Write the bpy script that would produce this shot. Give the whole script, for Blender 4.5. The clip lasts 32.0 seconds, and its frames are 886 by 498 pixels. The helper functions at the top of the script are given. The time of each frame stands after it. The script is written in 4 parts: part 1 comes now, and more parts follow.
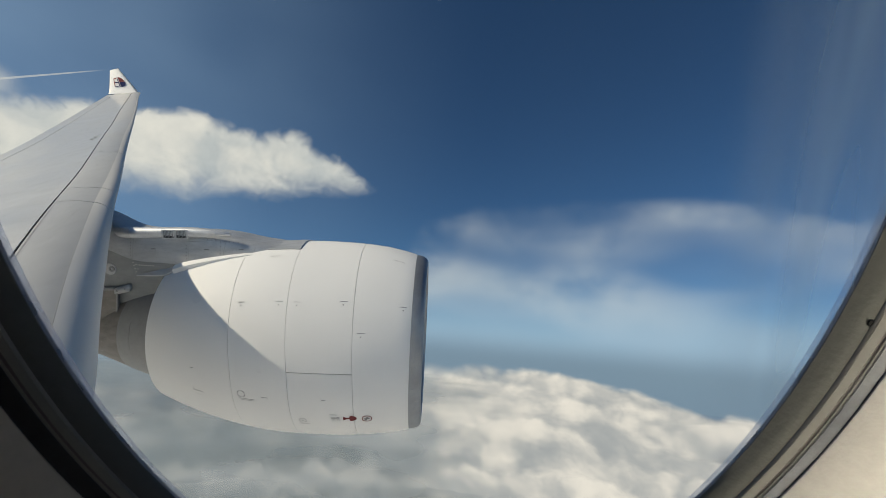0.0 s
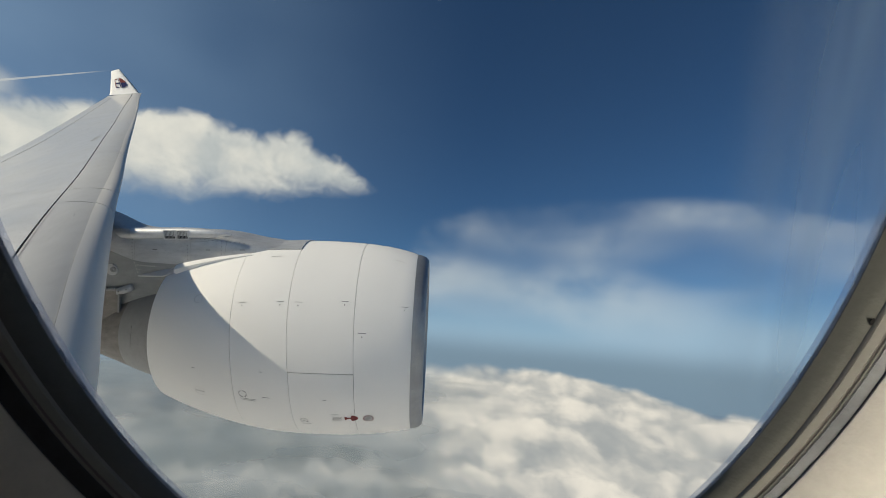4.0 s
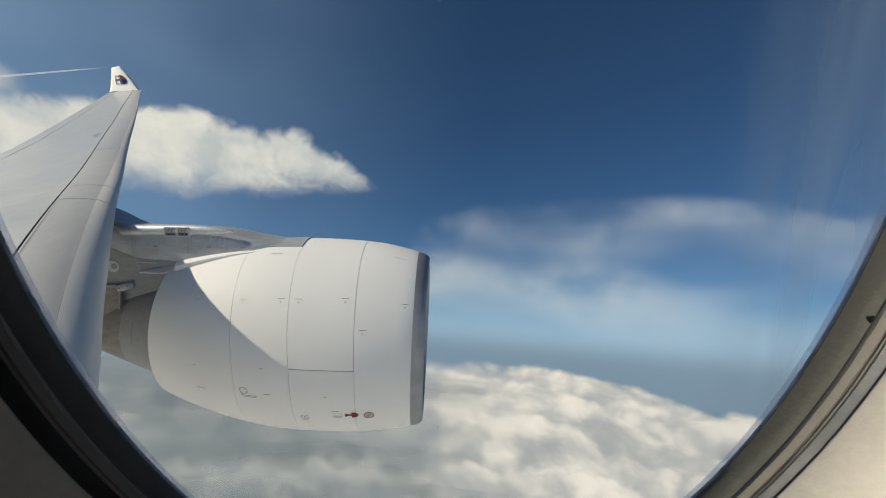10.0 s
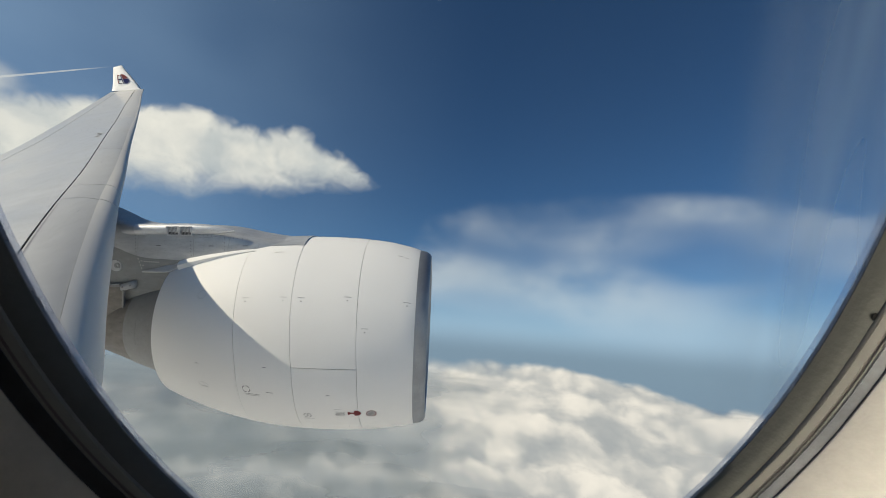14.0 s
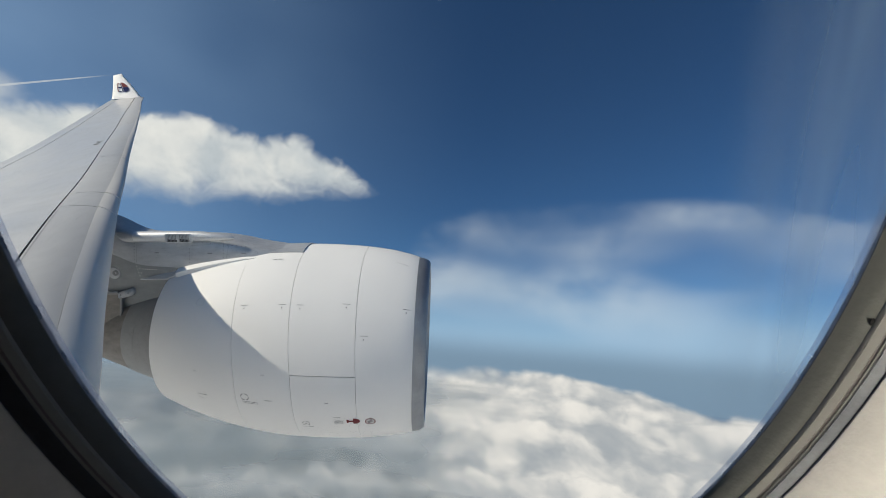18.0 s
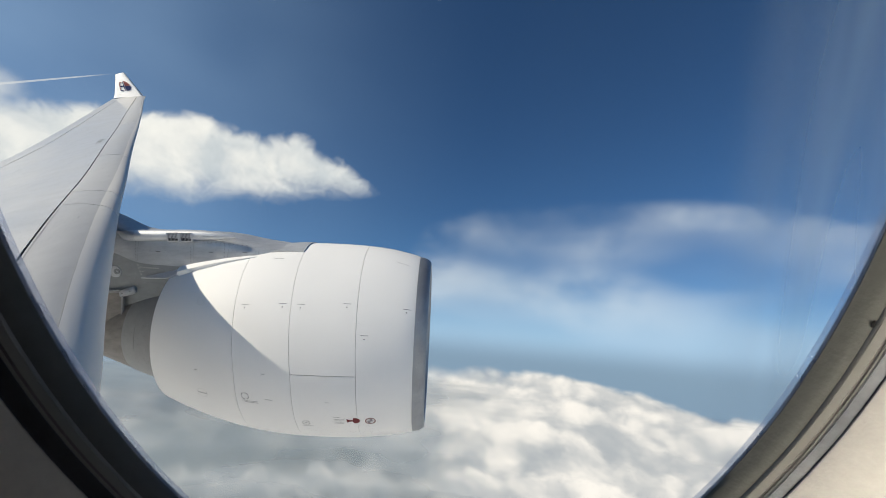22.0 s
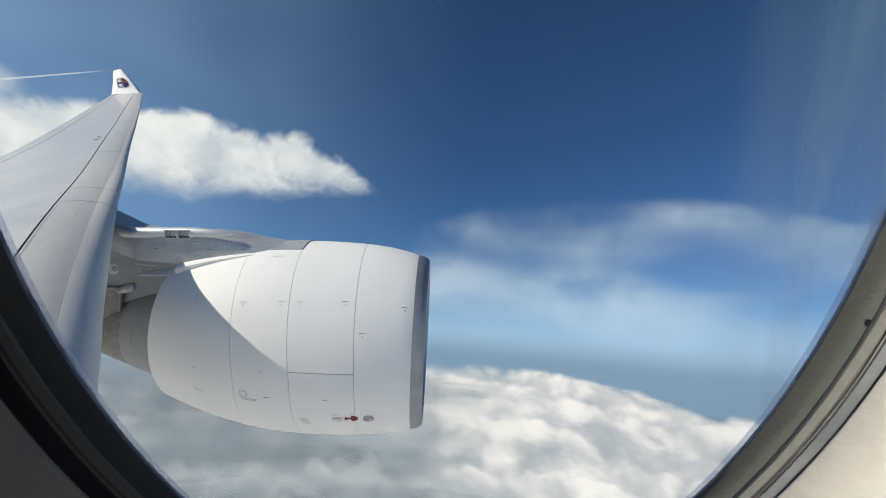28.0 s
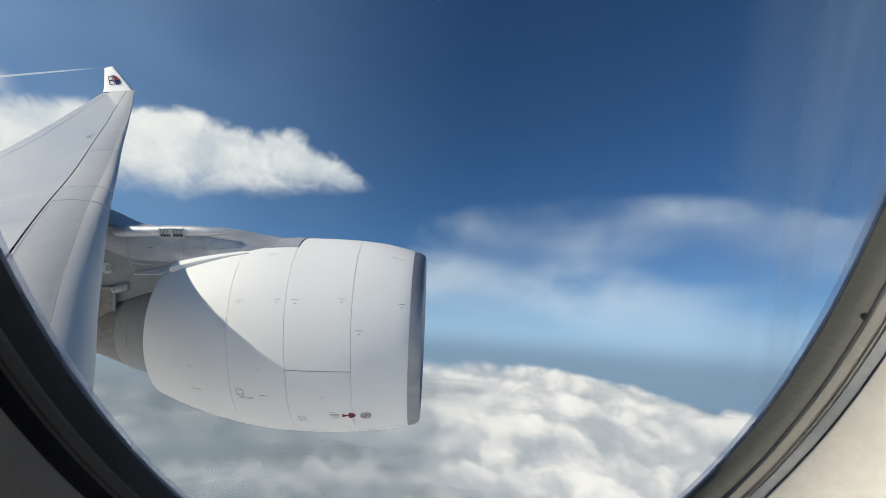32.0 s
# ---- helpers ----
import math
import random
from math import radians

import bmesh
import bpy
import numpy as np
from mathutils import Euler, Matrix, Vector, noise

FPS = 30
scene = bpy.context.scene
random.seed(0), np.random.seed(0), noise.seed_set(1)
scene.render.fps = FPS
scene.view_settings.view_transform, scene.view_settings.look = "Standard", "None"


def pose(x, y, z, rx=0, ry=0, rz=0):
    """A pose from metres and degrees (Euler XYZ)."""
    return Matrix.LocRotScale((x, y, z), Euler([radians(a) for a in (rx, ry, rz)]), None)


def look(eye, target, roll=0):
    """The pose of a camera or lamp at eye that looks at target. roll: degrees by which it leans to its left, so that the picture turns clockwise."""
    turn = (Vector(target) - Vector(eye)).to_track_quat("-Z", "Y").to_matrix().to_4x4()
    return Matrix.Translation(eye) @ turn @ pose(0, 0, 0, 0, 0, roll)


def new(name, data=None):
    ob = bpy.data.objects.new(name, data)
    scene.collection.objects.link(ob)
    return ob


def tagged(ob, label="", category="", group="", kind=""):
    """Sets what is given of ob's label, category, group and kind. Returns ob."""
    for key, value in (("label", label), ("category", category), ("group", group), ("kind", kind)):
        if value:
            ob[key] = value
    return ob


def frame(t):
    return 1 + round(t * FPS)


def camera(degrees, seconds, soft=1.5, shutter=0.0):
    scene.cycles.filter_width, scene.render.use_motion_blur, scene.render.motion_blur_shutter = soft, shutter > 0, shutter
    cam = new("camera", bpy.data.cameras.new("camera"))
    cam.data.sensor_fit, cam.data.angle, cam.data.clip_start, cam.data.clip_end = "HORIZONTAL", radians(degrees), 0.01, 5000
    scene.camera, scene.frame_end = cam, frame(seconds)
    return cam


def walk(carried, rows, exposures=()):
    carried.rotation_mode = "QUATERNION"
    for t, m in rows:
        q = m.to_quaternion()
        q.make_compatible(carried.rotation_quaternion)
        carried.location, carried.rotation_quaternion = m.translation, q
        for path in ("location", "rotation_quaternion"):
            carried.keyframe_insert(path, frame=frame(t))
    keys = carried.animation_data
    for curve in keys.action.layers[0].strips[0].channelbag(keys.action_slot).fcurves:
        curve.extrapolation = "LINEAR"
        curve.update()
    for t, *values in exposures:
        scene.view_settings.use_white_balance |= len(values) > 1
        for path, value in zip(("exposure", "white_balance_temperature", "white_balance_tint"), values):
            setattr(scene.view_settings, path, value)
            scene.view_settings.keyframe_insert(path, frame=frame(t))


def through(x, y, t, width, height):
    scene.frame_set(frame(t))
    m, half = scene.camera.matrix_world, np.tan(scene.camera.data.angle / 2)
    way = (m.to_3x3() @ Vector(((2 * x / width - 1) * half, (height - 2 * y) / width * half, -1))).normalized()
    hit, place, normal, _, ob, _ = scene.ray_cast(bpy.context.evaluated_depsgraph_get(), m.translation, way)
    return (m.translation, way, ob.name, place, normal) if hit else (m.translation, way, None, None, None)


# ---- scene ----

# ---- camera ----
# The aircraft stands in a climbing right-hand turn: AIR takes aircraft axes (x forward, y to port, z up) into the world.
AIR = pose(0, 0, 0, 23.5, -4.8, 0)
cam = camera(89.8, 32.0, 0.8)
cam.data.dof.use_dof = True          # sharp on the engine, soft on the window close by
cam.data.dof.focus_distance = 9.0
cam.data.dof.aperture_fstop = 30
# seconds, yaw, pitch and roll of the camera about its rest in the cabin
TURNS = [
    (0, -0.29, 0.11, 0.25),
    (0.5, -0.29, 0.13, 0.22),
    (1, -0.29, 0.09, 0.26),
    (1.5, -0.31, 0.03, 0.19),
    (2, -0.33, 0.21, 0.11),
    (2.5, -0.34, 0.39, 0.04),
    (3, -0.27, 0.42, 0.05),
    (3.5, -0.19, 0.23, 0.10),
    (5.5, -0.06, -0.04, -0.03),
    (6, -0.07, -0.12, 0.10),
    (6.5, -0.14, -0.26, 0.10),
    (7, -0.21, -0.26, 0.21),
    (7.5, -0.29, -0.27, 0.32),
    (8, -0.35, -0.13, 0.49),
    (8.5, -0.35, 0.04, 0.34),
    (9, -0.32, 0.17, 0.10),
    (9.5, -0.23, 0.07, 0.10),
    (10, -0.09, -0.27, 0.14),
    (10.5, -0.04, -0.64, 0.13),
    (11, 0.04, -0.75, 0.21),
    (11.5, 0.08, -0.70, 0.29),
    (12, 0.11, -0.44, 0.20),
    (12.5, 0.13, -0.16, 0.15),
    (13, 0.21, -0.19, 0.17),
    (13.5, 0.19, -0.53, 0.01),
    (15.5, 0.13, -0.17, -0.10),
    (16, 0.11, -0.07, 0.02),
    (16.5, 0.05, 0.27, 0.02),
    (17, 0.05, 0.32, -0.12),
    (17.5, 0.05, 0.37, -0.09),
    (18, 0.03, 0.38, -0.19),
    (18.5, 0.03, 0.46, -0.18),
    (19, 0.00, 0.45, -0.30),
    (19.5, 0.02, 0.56, -0.23),
    (20, 0.02, 0.65, -0.23),
    (20.5, 0.05, 0.57, -0.11),
    (21, 0.12, 0.48, 0.02),
    (21.5, 0.14, 0.43, 0.00),
    (22, 0.15, 0.39, 0.07),
    (22.5, 0.10, 0.22, 0.13),
    (23, 0.01, 0.06, 0.13),
    (23.5, -0.08, 0.04, 0.20),
    (24, -0.19, 0.23, 0.18),
    (24.5, -0.28, 0.49, 0.18),
    (25, -0.30, 0.57, 0.16),
    (25.5, -0.30, 0.57, 0.12),
    (27.5, -0.12, 0.25, 0.16),
    (28, -0.05, 0.15, 0.28),
    (28.5, -0.05, -0.15, 0.18),
    (29, -0.02, -0.28, 0.38),
    (29.5, -0.11, -0.27, 0.19),
    (30, -0.16, -0.18, 0.10),
    (30.5, -0.29, -0.13, 0.03),
    (31, -0.39, -0.33, 0.06),
    (31.5, -0.49, -0.47, 0.02),
    (32, -0.57, -0.30, -0.06),
]
PITCH = -12.0


def drift(t):
    """How far the camera has crept from the window by the time t, as a share of its last place."""
    keys = [(0, 0.0), (13, 0.12), (19, 0.25), (25, 0.25), (28, 0.35), (30, 0.3), (32, 0.15)]
    for (a, p), (b, q) in zip(keys, keys[1:]):
        if t <= b:
            return p + (q - p) * (t - a) / (b - a)
    return 0.15


PATH = [(t, AIR @ pose(0.0026 * drift(t), -0.0034 * drift(t), 0, 90 + PITCH + p, 0, y) @ pose(0, 0, 0, 0, 0, r)) for t, y, p, r in TURNS]
EXPOSURES = [(0, 0.08, 6900, 4), (9, 0.10, 6950, 4), (13, 0.22, 6950, 4), (17, 0.15, 6500, 5), (23, 0.45, 6650, 6), (28, 0.36, 6400, 5), (32, 0.33, 6350, 5)]
walk(cam, PATH, EXPOSURES)

# ---- world and sun ----
SUN_DIR = (AIR.to_3x3() @ Vector((-0.78, -0.05, 0.62))).normalized()
world = bpy.data.worlds.new("sky")
scene.world = world
world.use_nodes = True
wn = world.node_tree
sky = wn.nodes.new("ShaderNodeTexSky")
sky.sky_type = "NISHITA"
sky.sun_disc = False
sky.sun_elevation = math.asin(SUN_DIR.z)
sky.sun_rotation = math.atan2(SUN_DIR.x, SUN_DIR.y)
sky.altitude = 3000
sky.air_density = 1.0
sky.dust_density = 0.3
sky.ozone_density = 5.0
wn.nodes["Background"].inputs["Strength"].default_value = 0.052
tint = wn.nodes.new("ShaderNodeMix")
tint.data_type, tint.blend_type = "RGBA", "MULTIPLY"
tint.inputs["Factor"].default_value = 1.0
tint.inputs["B"].default_value = (0.79, 1.05, 1.17, 1)
wn.links.new(sky.outputs["Color"], tint.inputs["A"])
wn.links.new(tint.outputs["Result"], wn.nodes["Background"].inputs["Color"])
sun = new("sun", bpy.data.lights.new("sun", "SUN"))
sun.data.energy = 5.0
sun.data.angle = radians(0.6)
sun.data.color = (1.0, 0.89, 0.75)
sun.matrix_world = look(SUN_DIR * 50, (0, 0, 0))


# unseen fill lamp added behind the camera to brighten the forward window panel
fill_light = new("cabin_fill_light", bpy.data.lights.new("cabin_fill_light", "AREA"))
fill_light.data.shape = "RECTANGLE"
fill_light.data.size, fill_light.data.size_y = 0.35, 1.0
fill_light.data.energy = 125
fill_light.data.color = (1.0, 0.93, 0.84)
fill_light.matrix_world = AIR @ look((0.15, -2.56, 0.05), (0.15, 0, 0.05))


# ---- materials ----
def nodes_of(name):
    m = bpy.data.materials.new(name)
    m.use_nodes = True
    return m, m.node_tree, m.node_tree.nodes["Principled BSDF"]


def noise_tex(nt, scale, detail=4.0, rough=0.55, stretch=(1, 1, 1)):
    co = nt.nodes.new("ShaderNodeTexCoord")
    mp = nt.nodes.new("ShaderNodeMapping")
    mp.inputs["Scale"].default_value = stretch
    tx = nt.nodes.new("ShaderNodeTexNoise")
    tx.inputs["Scale"].default_value = scale
    tx.inputs["Detail"].default_value = detail
    tx.inputs["Roughness"].default_value = rough
    nt.links.new(co.outputs["Object"], mp.inputs["Vector"])
    nt.links.new(mp.outputs["Vector"], tx.inputs["Vector"])
    return tx


def ramp(nt, src, a, b, lo=0.3, hi=0.7):
    r = nt.nodes.new("ShaderNodeValToRGB")
    r.color_ramp.elements[0].position, r.color_ramp.elements[1].position = lo, hi
    r.color_ramp.elements[0].color, r.color_ramp.elements[1].color = (*a, 1), (*b, 1)
    nt.links.new(src, r.inputs["Fac"])
    return r.outputs["Color"]


def paint(name, col, rough=0.3, metal=0.0, wear=0.06, scale=1.5, stretch=(1, 1, 1), bump=0.02, fine=40.0, coat=0.0, gloss=0.5):
    """A surface whose colour drifts at two scales, with a fine relief."""
    m, nt, p = nodes_of(name)
    big = noise_tex(nt, scale, 5, 0.6, stretch)
    small = noise_tex(nt, fine, 3, 0.6, stretch)
    c1 = ramp(nt, big.outputs["Fac"], [c * (1 - wear) for c in col], [min(1, c * (1 + wear * 0.6)) for c in col])
    c2 = ramp(nt, small.outputs["Fac"], [0.5 - wear * 1.2] * 3, [0.5 + wear * 0.8] * 3, 0.25, 0.75)
    mix = nt.nodes.new("ShaderNodeMix")
    mix.data_type, mix.blend_type = "RGBA", "OVERLAY"
    mix.inputs["Factor"].default_value = 0.7
    nt.links.new(c1, mix.inputs["A"])
    nt.links.new(c2, mix.inputs["B"])
    nt.links.new(mix.outputs["Result"], p.inputs["Base Color"])
    rr = ramp(nt, big.outputs["Fac"], [rough * 0.8] * 3, [min(1, rough * 1.25)] * 3)
    nt.links.new(rr, p.inputs["Roughness"])
    p.inputs["Metallic"].default_value = metal
    p.inputs["Specular IOR Level"].default_value = gloss
    p.inputs["Coat Weight"].default_value = coat
    p.inputs["Coat Roughness"].default_value = 0.08
    if bump:
        b = nt.nodes.new("ShaderNodeBump")
        b.inputs["Strength"].default_value = bump
        b.inputs["Distance"].default_value = 0.02
        nt.links.new(small.outputs["Fac"], b.inputs["Height"])
        nt.links.new(b.outputs["Normal"], p.inputs["Normal"])
    return m


WHITE = paint("white_engine_paint", (0.88, 0.872, 0.85), 0.6, 0, 0.03, 0.8, (0.4, 1, 1), 0.004, 9, 0.0, 0.2)
WINGGREY = paint("light_grey_wing_paint", (0.57, 0.557, 0.53), 0.34, 0, 0.075, 0.9, (0.25, 0.8, 1), 0, 5, 0.3)
SLATGREY = paint("slat_grey_paint", (0.52, 0.515, 0.50), 0.36, 0.1, 0.04, 0.5, (1, 0.3, 1), 0.004, 8)
NOSEGREY = paint("bare_slat_nose", (0.70, 0.68, 0.64), 0.5, 0.0, 0.04, 0.6, (1, 0.3, 1), 0.004, 8)
LIPMETAL = paint("polished_lip_metal", (0.33, 0.345, 0.365), 0.42, 0.6, 0.10, 1.6, (1, 1, 1), 0.002, 5)
PYLONGREY = paint("pylon_grey_metal", (0.53, 0.54, 0.55), 0.42, 0.32, 0.10, 1.8, (0.4, 1, 1), 0.006, 15)
BRIGHTMETAL = paint("bright_fairing_metal", (0.66, 0.665, 0.67), 0.42, 0.45, 0.07, 3, (0.5, 1, 1), 0.006, 18)
LOWERGREY = paint("lower_pylon_grey", (0.30, 0.31, 0.31), 0.5, 0.3, 0.07, 2.2, (0.5, 1, 1), 0.006, 15)
RIVET = paint("rivet_metal", (0.30, 0.31, 0.32), 0.5, 0.5, 0.1, 8, bump=0)
DARKMETAL = paint("dark_core_metal", (0.32, 0.32, 0.315), 0.5, 0.25, 0.05, 1.5, (1, 1, 1), 0.004, 10)
BRONZE = paint("heat_stained_metal", (0.26, 0.24, 0.22), 0.45, 0.5, 0.14, 2.5, (0.4, 1, 1), 0.005, 10)
SEAM = paint("dark_joint", (0.035, 0.035, 0.04), 0.9, 0, 0.1, 6, bump=0, gloss=0.1)
COWLGAP = paint("grey_cowl_gap", (0.11, 0.11, 0.115), 0.9, 0, 0.1, 6, bump=0, gloss=0.1)
PLUG = paint("black_plug", (0.008, 0.008, 0.008), 0.9, 0, 0.1, 6, bump=0, gloss=0.05)
INK = paint("dark_marking_ink", (0.19, 0.19, 0.20), 0.5, 0, 0.05, 30, bump=0)
REDINK = paint("red_marking_ink", (0.21, 0.06, 0.06), 0.85, 0, 0.05, 30, bump=0, gloss=0.08)
BLUEINK = paint("blue_marking_ink", (0.018, 0.026, 0.10), 0.85, 0, 0.05, 30, bump=0, gloss=0.08)
RIM, nt, p = nodes_of("acrylic_glass_edge")
p.inputs["Base Color"].default_value = (0.58, 0.55, 0.60, 1)
p.inputs["Roughness"].default_value = 0.35
tr = nt.nodes.new("ShaderNodeBsdfTransparent")
tr.inputs["Color"].default_value = (0.80, 0.83, 0.92, 1)
rim_mix = nt.nodes.new("ShaderNodeMixShader")
nt.links.new(ramp(nt, noise_tex(nt, 60, 4).outputs["Fac"], (0.22,) * 3, (0.5,) * 3), rim_mix.inputs["Fac"])
nt.links.new(tr.outputs["BSDF"], rim_mix.inputs[1])
nt.links.new(p.outputs["BSDF"], rim_mix.inputs[2])
nt.links.new(rim_mix.outputs["Shader"], nt.nodes["Material Output"].inputs["Surface"])
SEAL = paint("olive_rubber_seal", (0.062, 0.062, 0.055), 0.75, 0, 0.05, 30, (1, 1, 1), 0.05, 220)
JOINT = paint("brown_joint", (0.10, 0.092, 0.085), 0.8, 0, 0.05, 30, bump=0)
DARKSEAL = paint("dark_blue_rubber_gasket", (0.030, 0.034, 0.042), 0.55, 0, 0.15, 30, (1, 1, 1), 0.05, 220)
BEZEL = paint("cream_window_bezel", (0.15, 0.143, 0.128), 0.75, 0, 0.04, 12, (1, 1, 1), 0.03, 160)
PANEL = paint("cream_cabin_panel", (0.42, 0.40, 0.37), 0.85, 0, 0.04, 6, (1, 1, 1), 0.04, 240, 0.0, 0.1)
CABIN = paint("cabin_lining", (0.032, 0.032, 0.038), 0.7, 0, 0.08, 3, (1, 1, 1), 0.02, 60)


# ---- mesh helpers ----
def thing(name, label, category, m=AIR, group="", kind=""):
    ob = new(name)
    ob.matrix_world = m
    return tagged(ob, label, category, group, kind)


def part(name, bm, material, parent=None, label="", smooth=True):
    me = bpy.data.meshes.new(name)
    bm.to_mesh(me)
    bm.free()
    if smooth:
        me.shade_smooth()
    me.materials.append(material)
    ob = new(name, me)
    if parent is not None:
        ob.parent = parent
    return tagged(ob, label)


def grid_bm(fn, us, vs, close_u=False, flip=False):
    """A sheet of quads: fn(u, v) gives the place."""
    bm = bmesh.new()
    rows = [[bm.verts.new(fn(u, v)) for v in vs] for u in us]
    n = len(rows)
    for i in range(n if close_u else n - 1):
        a, b = rows[i], rows[(i + 1) % n]
        for j in range(len(vs) - 1):
            f = [a[j], a[j + 1], b[j + 1], b[j]]
            bm.faces.new(f[::-1] if flip else f)
    return bm


def slab_bm(fn, us, vs, depth):
    """A closed slab: fn(u, v, d) gives the place at the depth d under the outer face."""
    bm = bmesh.new()
    top = [[bm.verts.new(fn(u, v, 0)) for v in vs] for u in us]
    low = [[bm.verts.new(fn(u, v, depth)) for v in vs] for u in us]
    n, k = len(us), len(vs)
    for i in range(n - 1):
        for j in range(k - 1):
            bm.faces.new((top[i][j], top[i][j + 1], top[i + 1][j + 1], top[i + 1][j]))
            bm.faces.new((low[i][j], low[i + 1][j], low[i + 1][j + 1], low[i][j + 1]))
    for i in range(n - 1):
        bm.faces.new((top[i][0], top[i + 1][0], low[i + 1][0], low[i][0]))
        bm.faces.new((top[i][k - 1], low[i][k - 1], low[i + 1][k - 1], top[i + 1][k - 1]))
    for j in range(k - 1):
        bm.faces.new((top[0][j], low[0][j], low[0][j + 1], top[0][j + 1]))
        bm.faces.new((top[n - 1][j], top[n - 1][j + 1], low[n - 1][j + 1], low[n - 1][j]))
    bmesh.ops.recalc_face_normals(bm, faces=bm.faces)
    return bm


def sharpen(ob, degrees=35):
    """Keep the hard edges of a smooth-shaded mesh."""
    bm = bmesh.new()
    bm.from_mesh(ob.data)
    for e in bm.edges:
        e.smooth = not (len(e.link_faces) == 2 and e.calc_face_angle(0) > radians(degrees))
    bm.to_mesh(ob.data)
    bm.free()
    return ob


def span(a, b, n):
    return [a + (b - a) * i / (n - 1) for i in range(n)]


def curve_of(keys):
    """A smooth curve through (place, value) pairs."""
    xs, ys = [k[0] for k in keys], [k[1] for k in keys]
    n = len(xs)
    ms = []
    for i in range(n):
        if i == 0:
            ms.append((ys[1] - ys[0]) / (xs[1] - xs[0]))
        elif i == n - 1:
            ms.append((ys[-1] - ys[-2]) / (xs[-1] - xs[-2]))
        else:
            ms.append(0.5 * ((ys[i] - ys[i - 1]) / (xs[i] - xs[i - 1]) + (ys[i + 1] - ys[i]) / (xs[i + 1] - xs[i])))

    def f(x):
        if x <= xs[0]:
            return ys[0] + ms[0] * (x - xs[0])
        if x >= xs[-1]:
            return ys[-1] + ms[-1] * (x - xs[-1])
        i = max(k for k in range(n - 1) if xs[k] <= x)
        h = xs[i + 1] - xs[i]
        t = (x - xs[i]) / h
        return ((1 + 2 * t) * (1 - t) ** 2 * ys[i] + t * (1 - t) ** 2 * h * ms[i] + t * t * (3 - 2 * t) * ys[i + 1] + t * t * (t - 1) * h * ms[i + 1])
    return f


# ---- wing ----
LE_X = curve_of([(0, -0.9), (3.5, -2.955), (4.3, -3.475), (5.3, -4.085), (6.7, -4.93), (8, -5.70), (10, -6.94), (16, -10.63), (20, -13.07), (24, -15.53), (26.5, -17.01)])
LE_Z = curve_of([(0, -2.9), (3.5, -1.92), (6.7, -0.82), (10, -0.06), (16, 1.09), (26.5, 3.40)])
TE_X = curve_of([(0, -11.6), (7, -12.3), (14.9, -14.63), (19.5, -16.5), (26.5, -18.85)])
TE_Z = curve_of([(0, -3.4), (7, -2.1), (14.9, -0.15), (19.5, 1.04), (26.5, 3.29)])
BULGE = curve_of([(0, 0.75), (4.5, 0.55), (7, 0.30), (10, 0.24), (16, 0.14), (26.5, 0.05)])
SLAT_F = curve_of([(0, 0.108), (4.9, 0.110), (7, 0.112), (9, 0.112), (10.3, 0.116), (14, 0.145), (20, 0.190), (24, 0.205), (26.5, 0.25)])


def wing_point(y, f, d=0.0, lower=False):
    """A place on the wing's skin: y out along the span, f from the leading edge (0) to the trailing edge (1), d under the skin."""
    nose = math.sqrt(max(0.0, 1 - (1 - min(f / 0.13, 1)) ** 2))
    tail = 1 - max(0.0, (f - 0.13) / 0.87) ** 1.4
    h = BULGE(y) * nose * tail
    x = LE_X(y) + f * (TE_X(y) - LE_X(y))
    z = LE_Z(y) + f * (TE_Z(y) - LE_Z(y))
    if lower:
        return Vector((x, y, z - 0.8 * h + d))
    return Vector((x - min(d, 0.1) * (1 - nose), y, z + h - d))


def wing_slab(y0, y1, f0, f1, depth, ny=24, nf=16, rim=0.0):
    """One skin panel between two spans; f0 and f1 are curves or numbers."""
    def at(y, q, d):
        a, b = f0(y), f1(y)
        return wing_point(y, a + (b - a) * q * q if a == 0 else a + (b - a) * q, d + rim)
    return slab_bm(at, span(y0, y1, ny), span(0, 1, nf), depth)


def const(v):
    return lambda y: v


wing = thing("aircraft_wing", "light grey swept aircraft wing with slats and a white winglet", "wing")
box_us = span(-0.6, 26.45, 40)
bm = bmesh.new()
loop_f = [(q * q, False) for q in span(0, 1, 20)] + [(q * q, True) for q in span(1, 0, 20)][1:-1]
rings = [[bm.verts.new(wing_point(y, f, 0.016, low)) for f, low in loop_f] for y in box_us]
for a, b in zip(rings, rings[1:]):
    for j in range(len(a)):
        k = (j + 1) % len(a)
        bm.faces.new((a[j], b[j], b[k], a[k]))
bm.faces.new(rings[0])
bm.faces.new(rings[-1][::-1])
part("wing_box", bm, SEAM, wing, "dark inner box seen in the joints")
sharpen(part("upper_skin", wing_slab(-0.6, 26.4, lambda y: SLAT_F(y) + (0.027 + 0.008 * max(0.0, (8.0 - y) / 4)) / (LE_X(y) - TE_X(y)), const(0.775), 0.012, 60, 20), WINGGREY, wing))
NOSE = curve_of([(0, 0.38), (6.5, 0.30), (8, 0.26), (10, 0.21), (13, 0.19), (16.2, 0.13), (26.5, 0.10)])   # share of a slat that is its bare nose
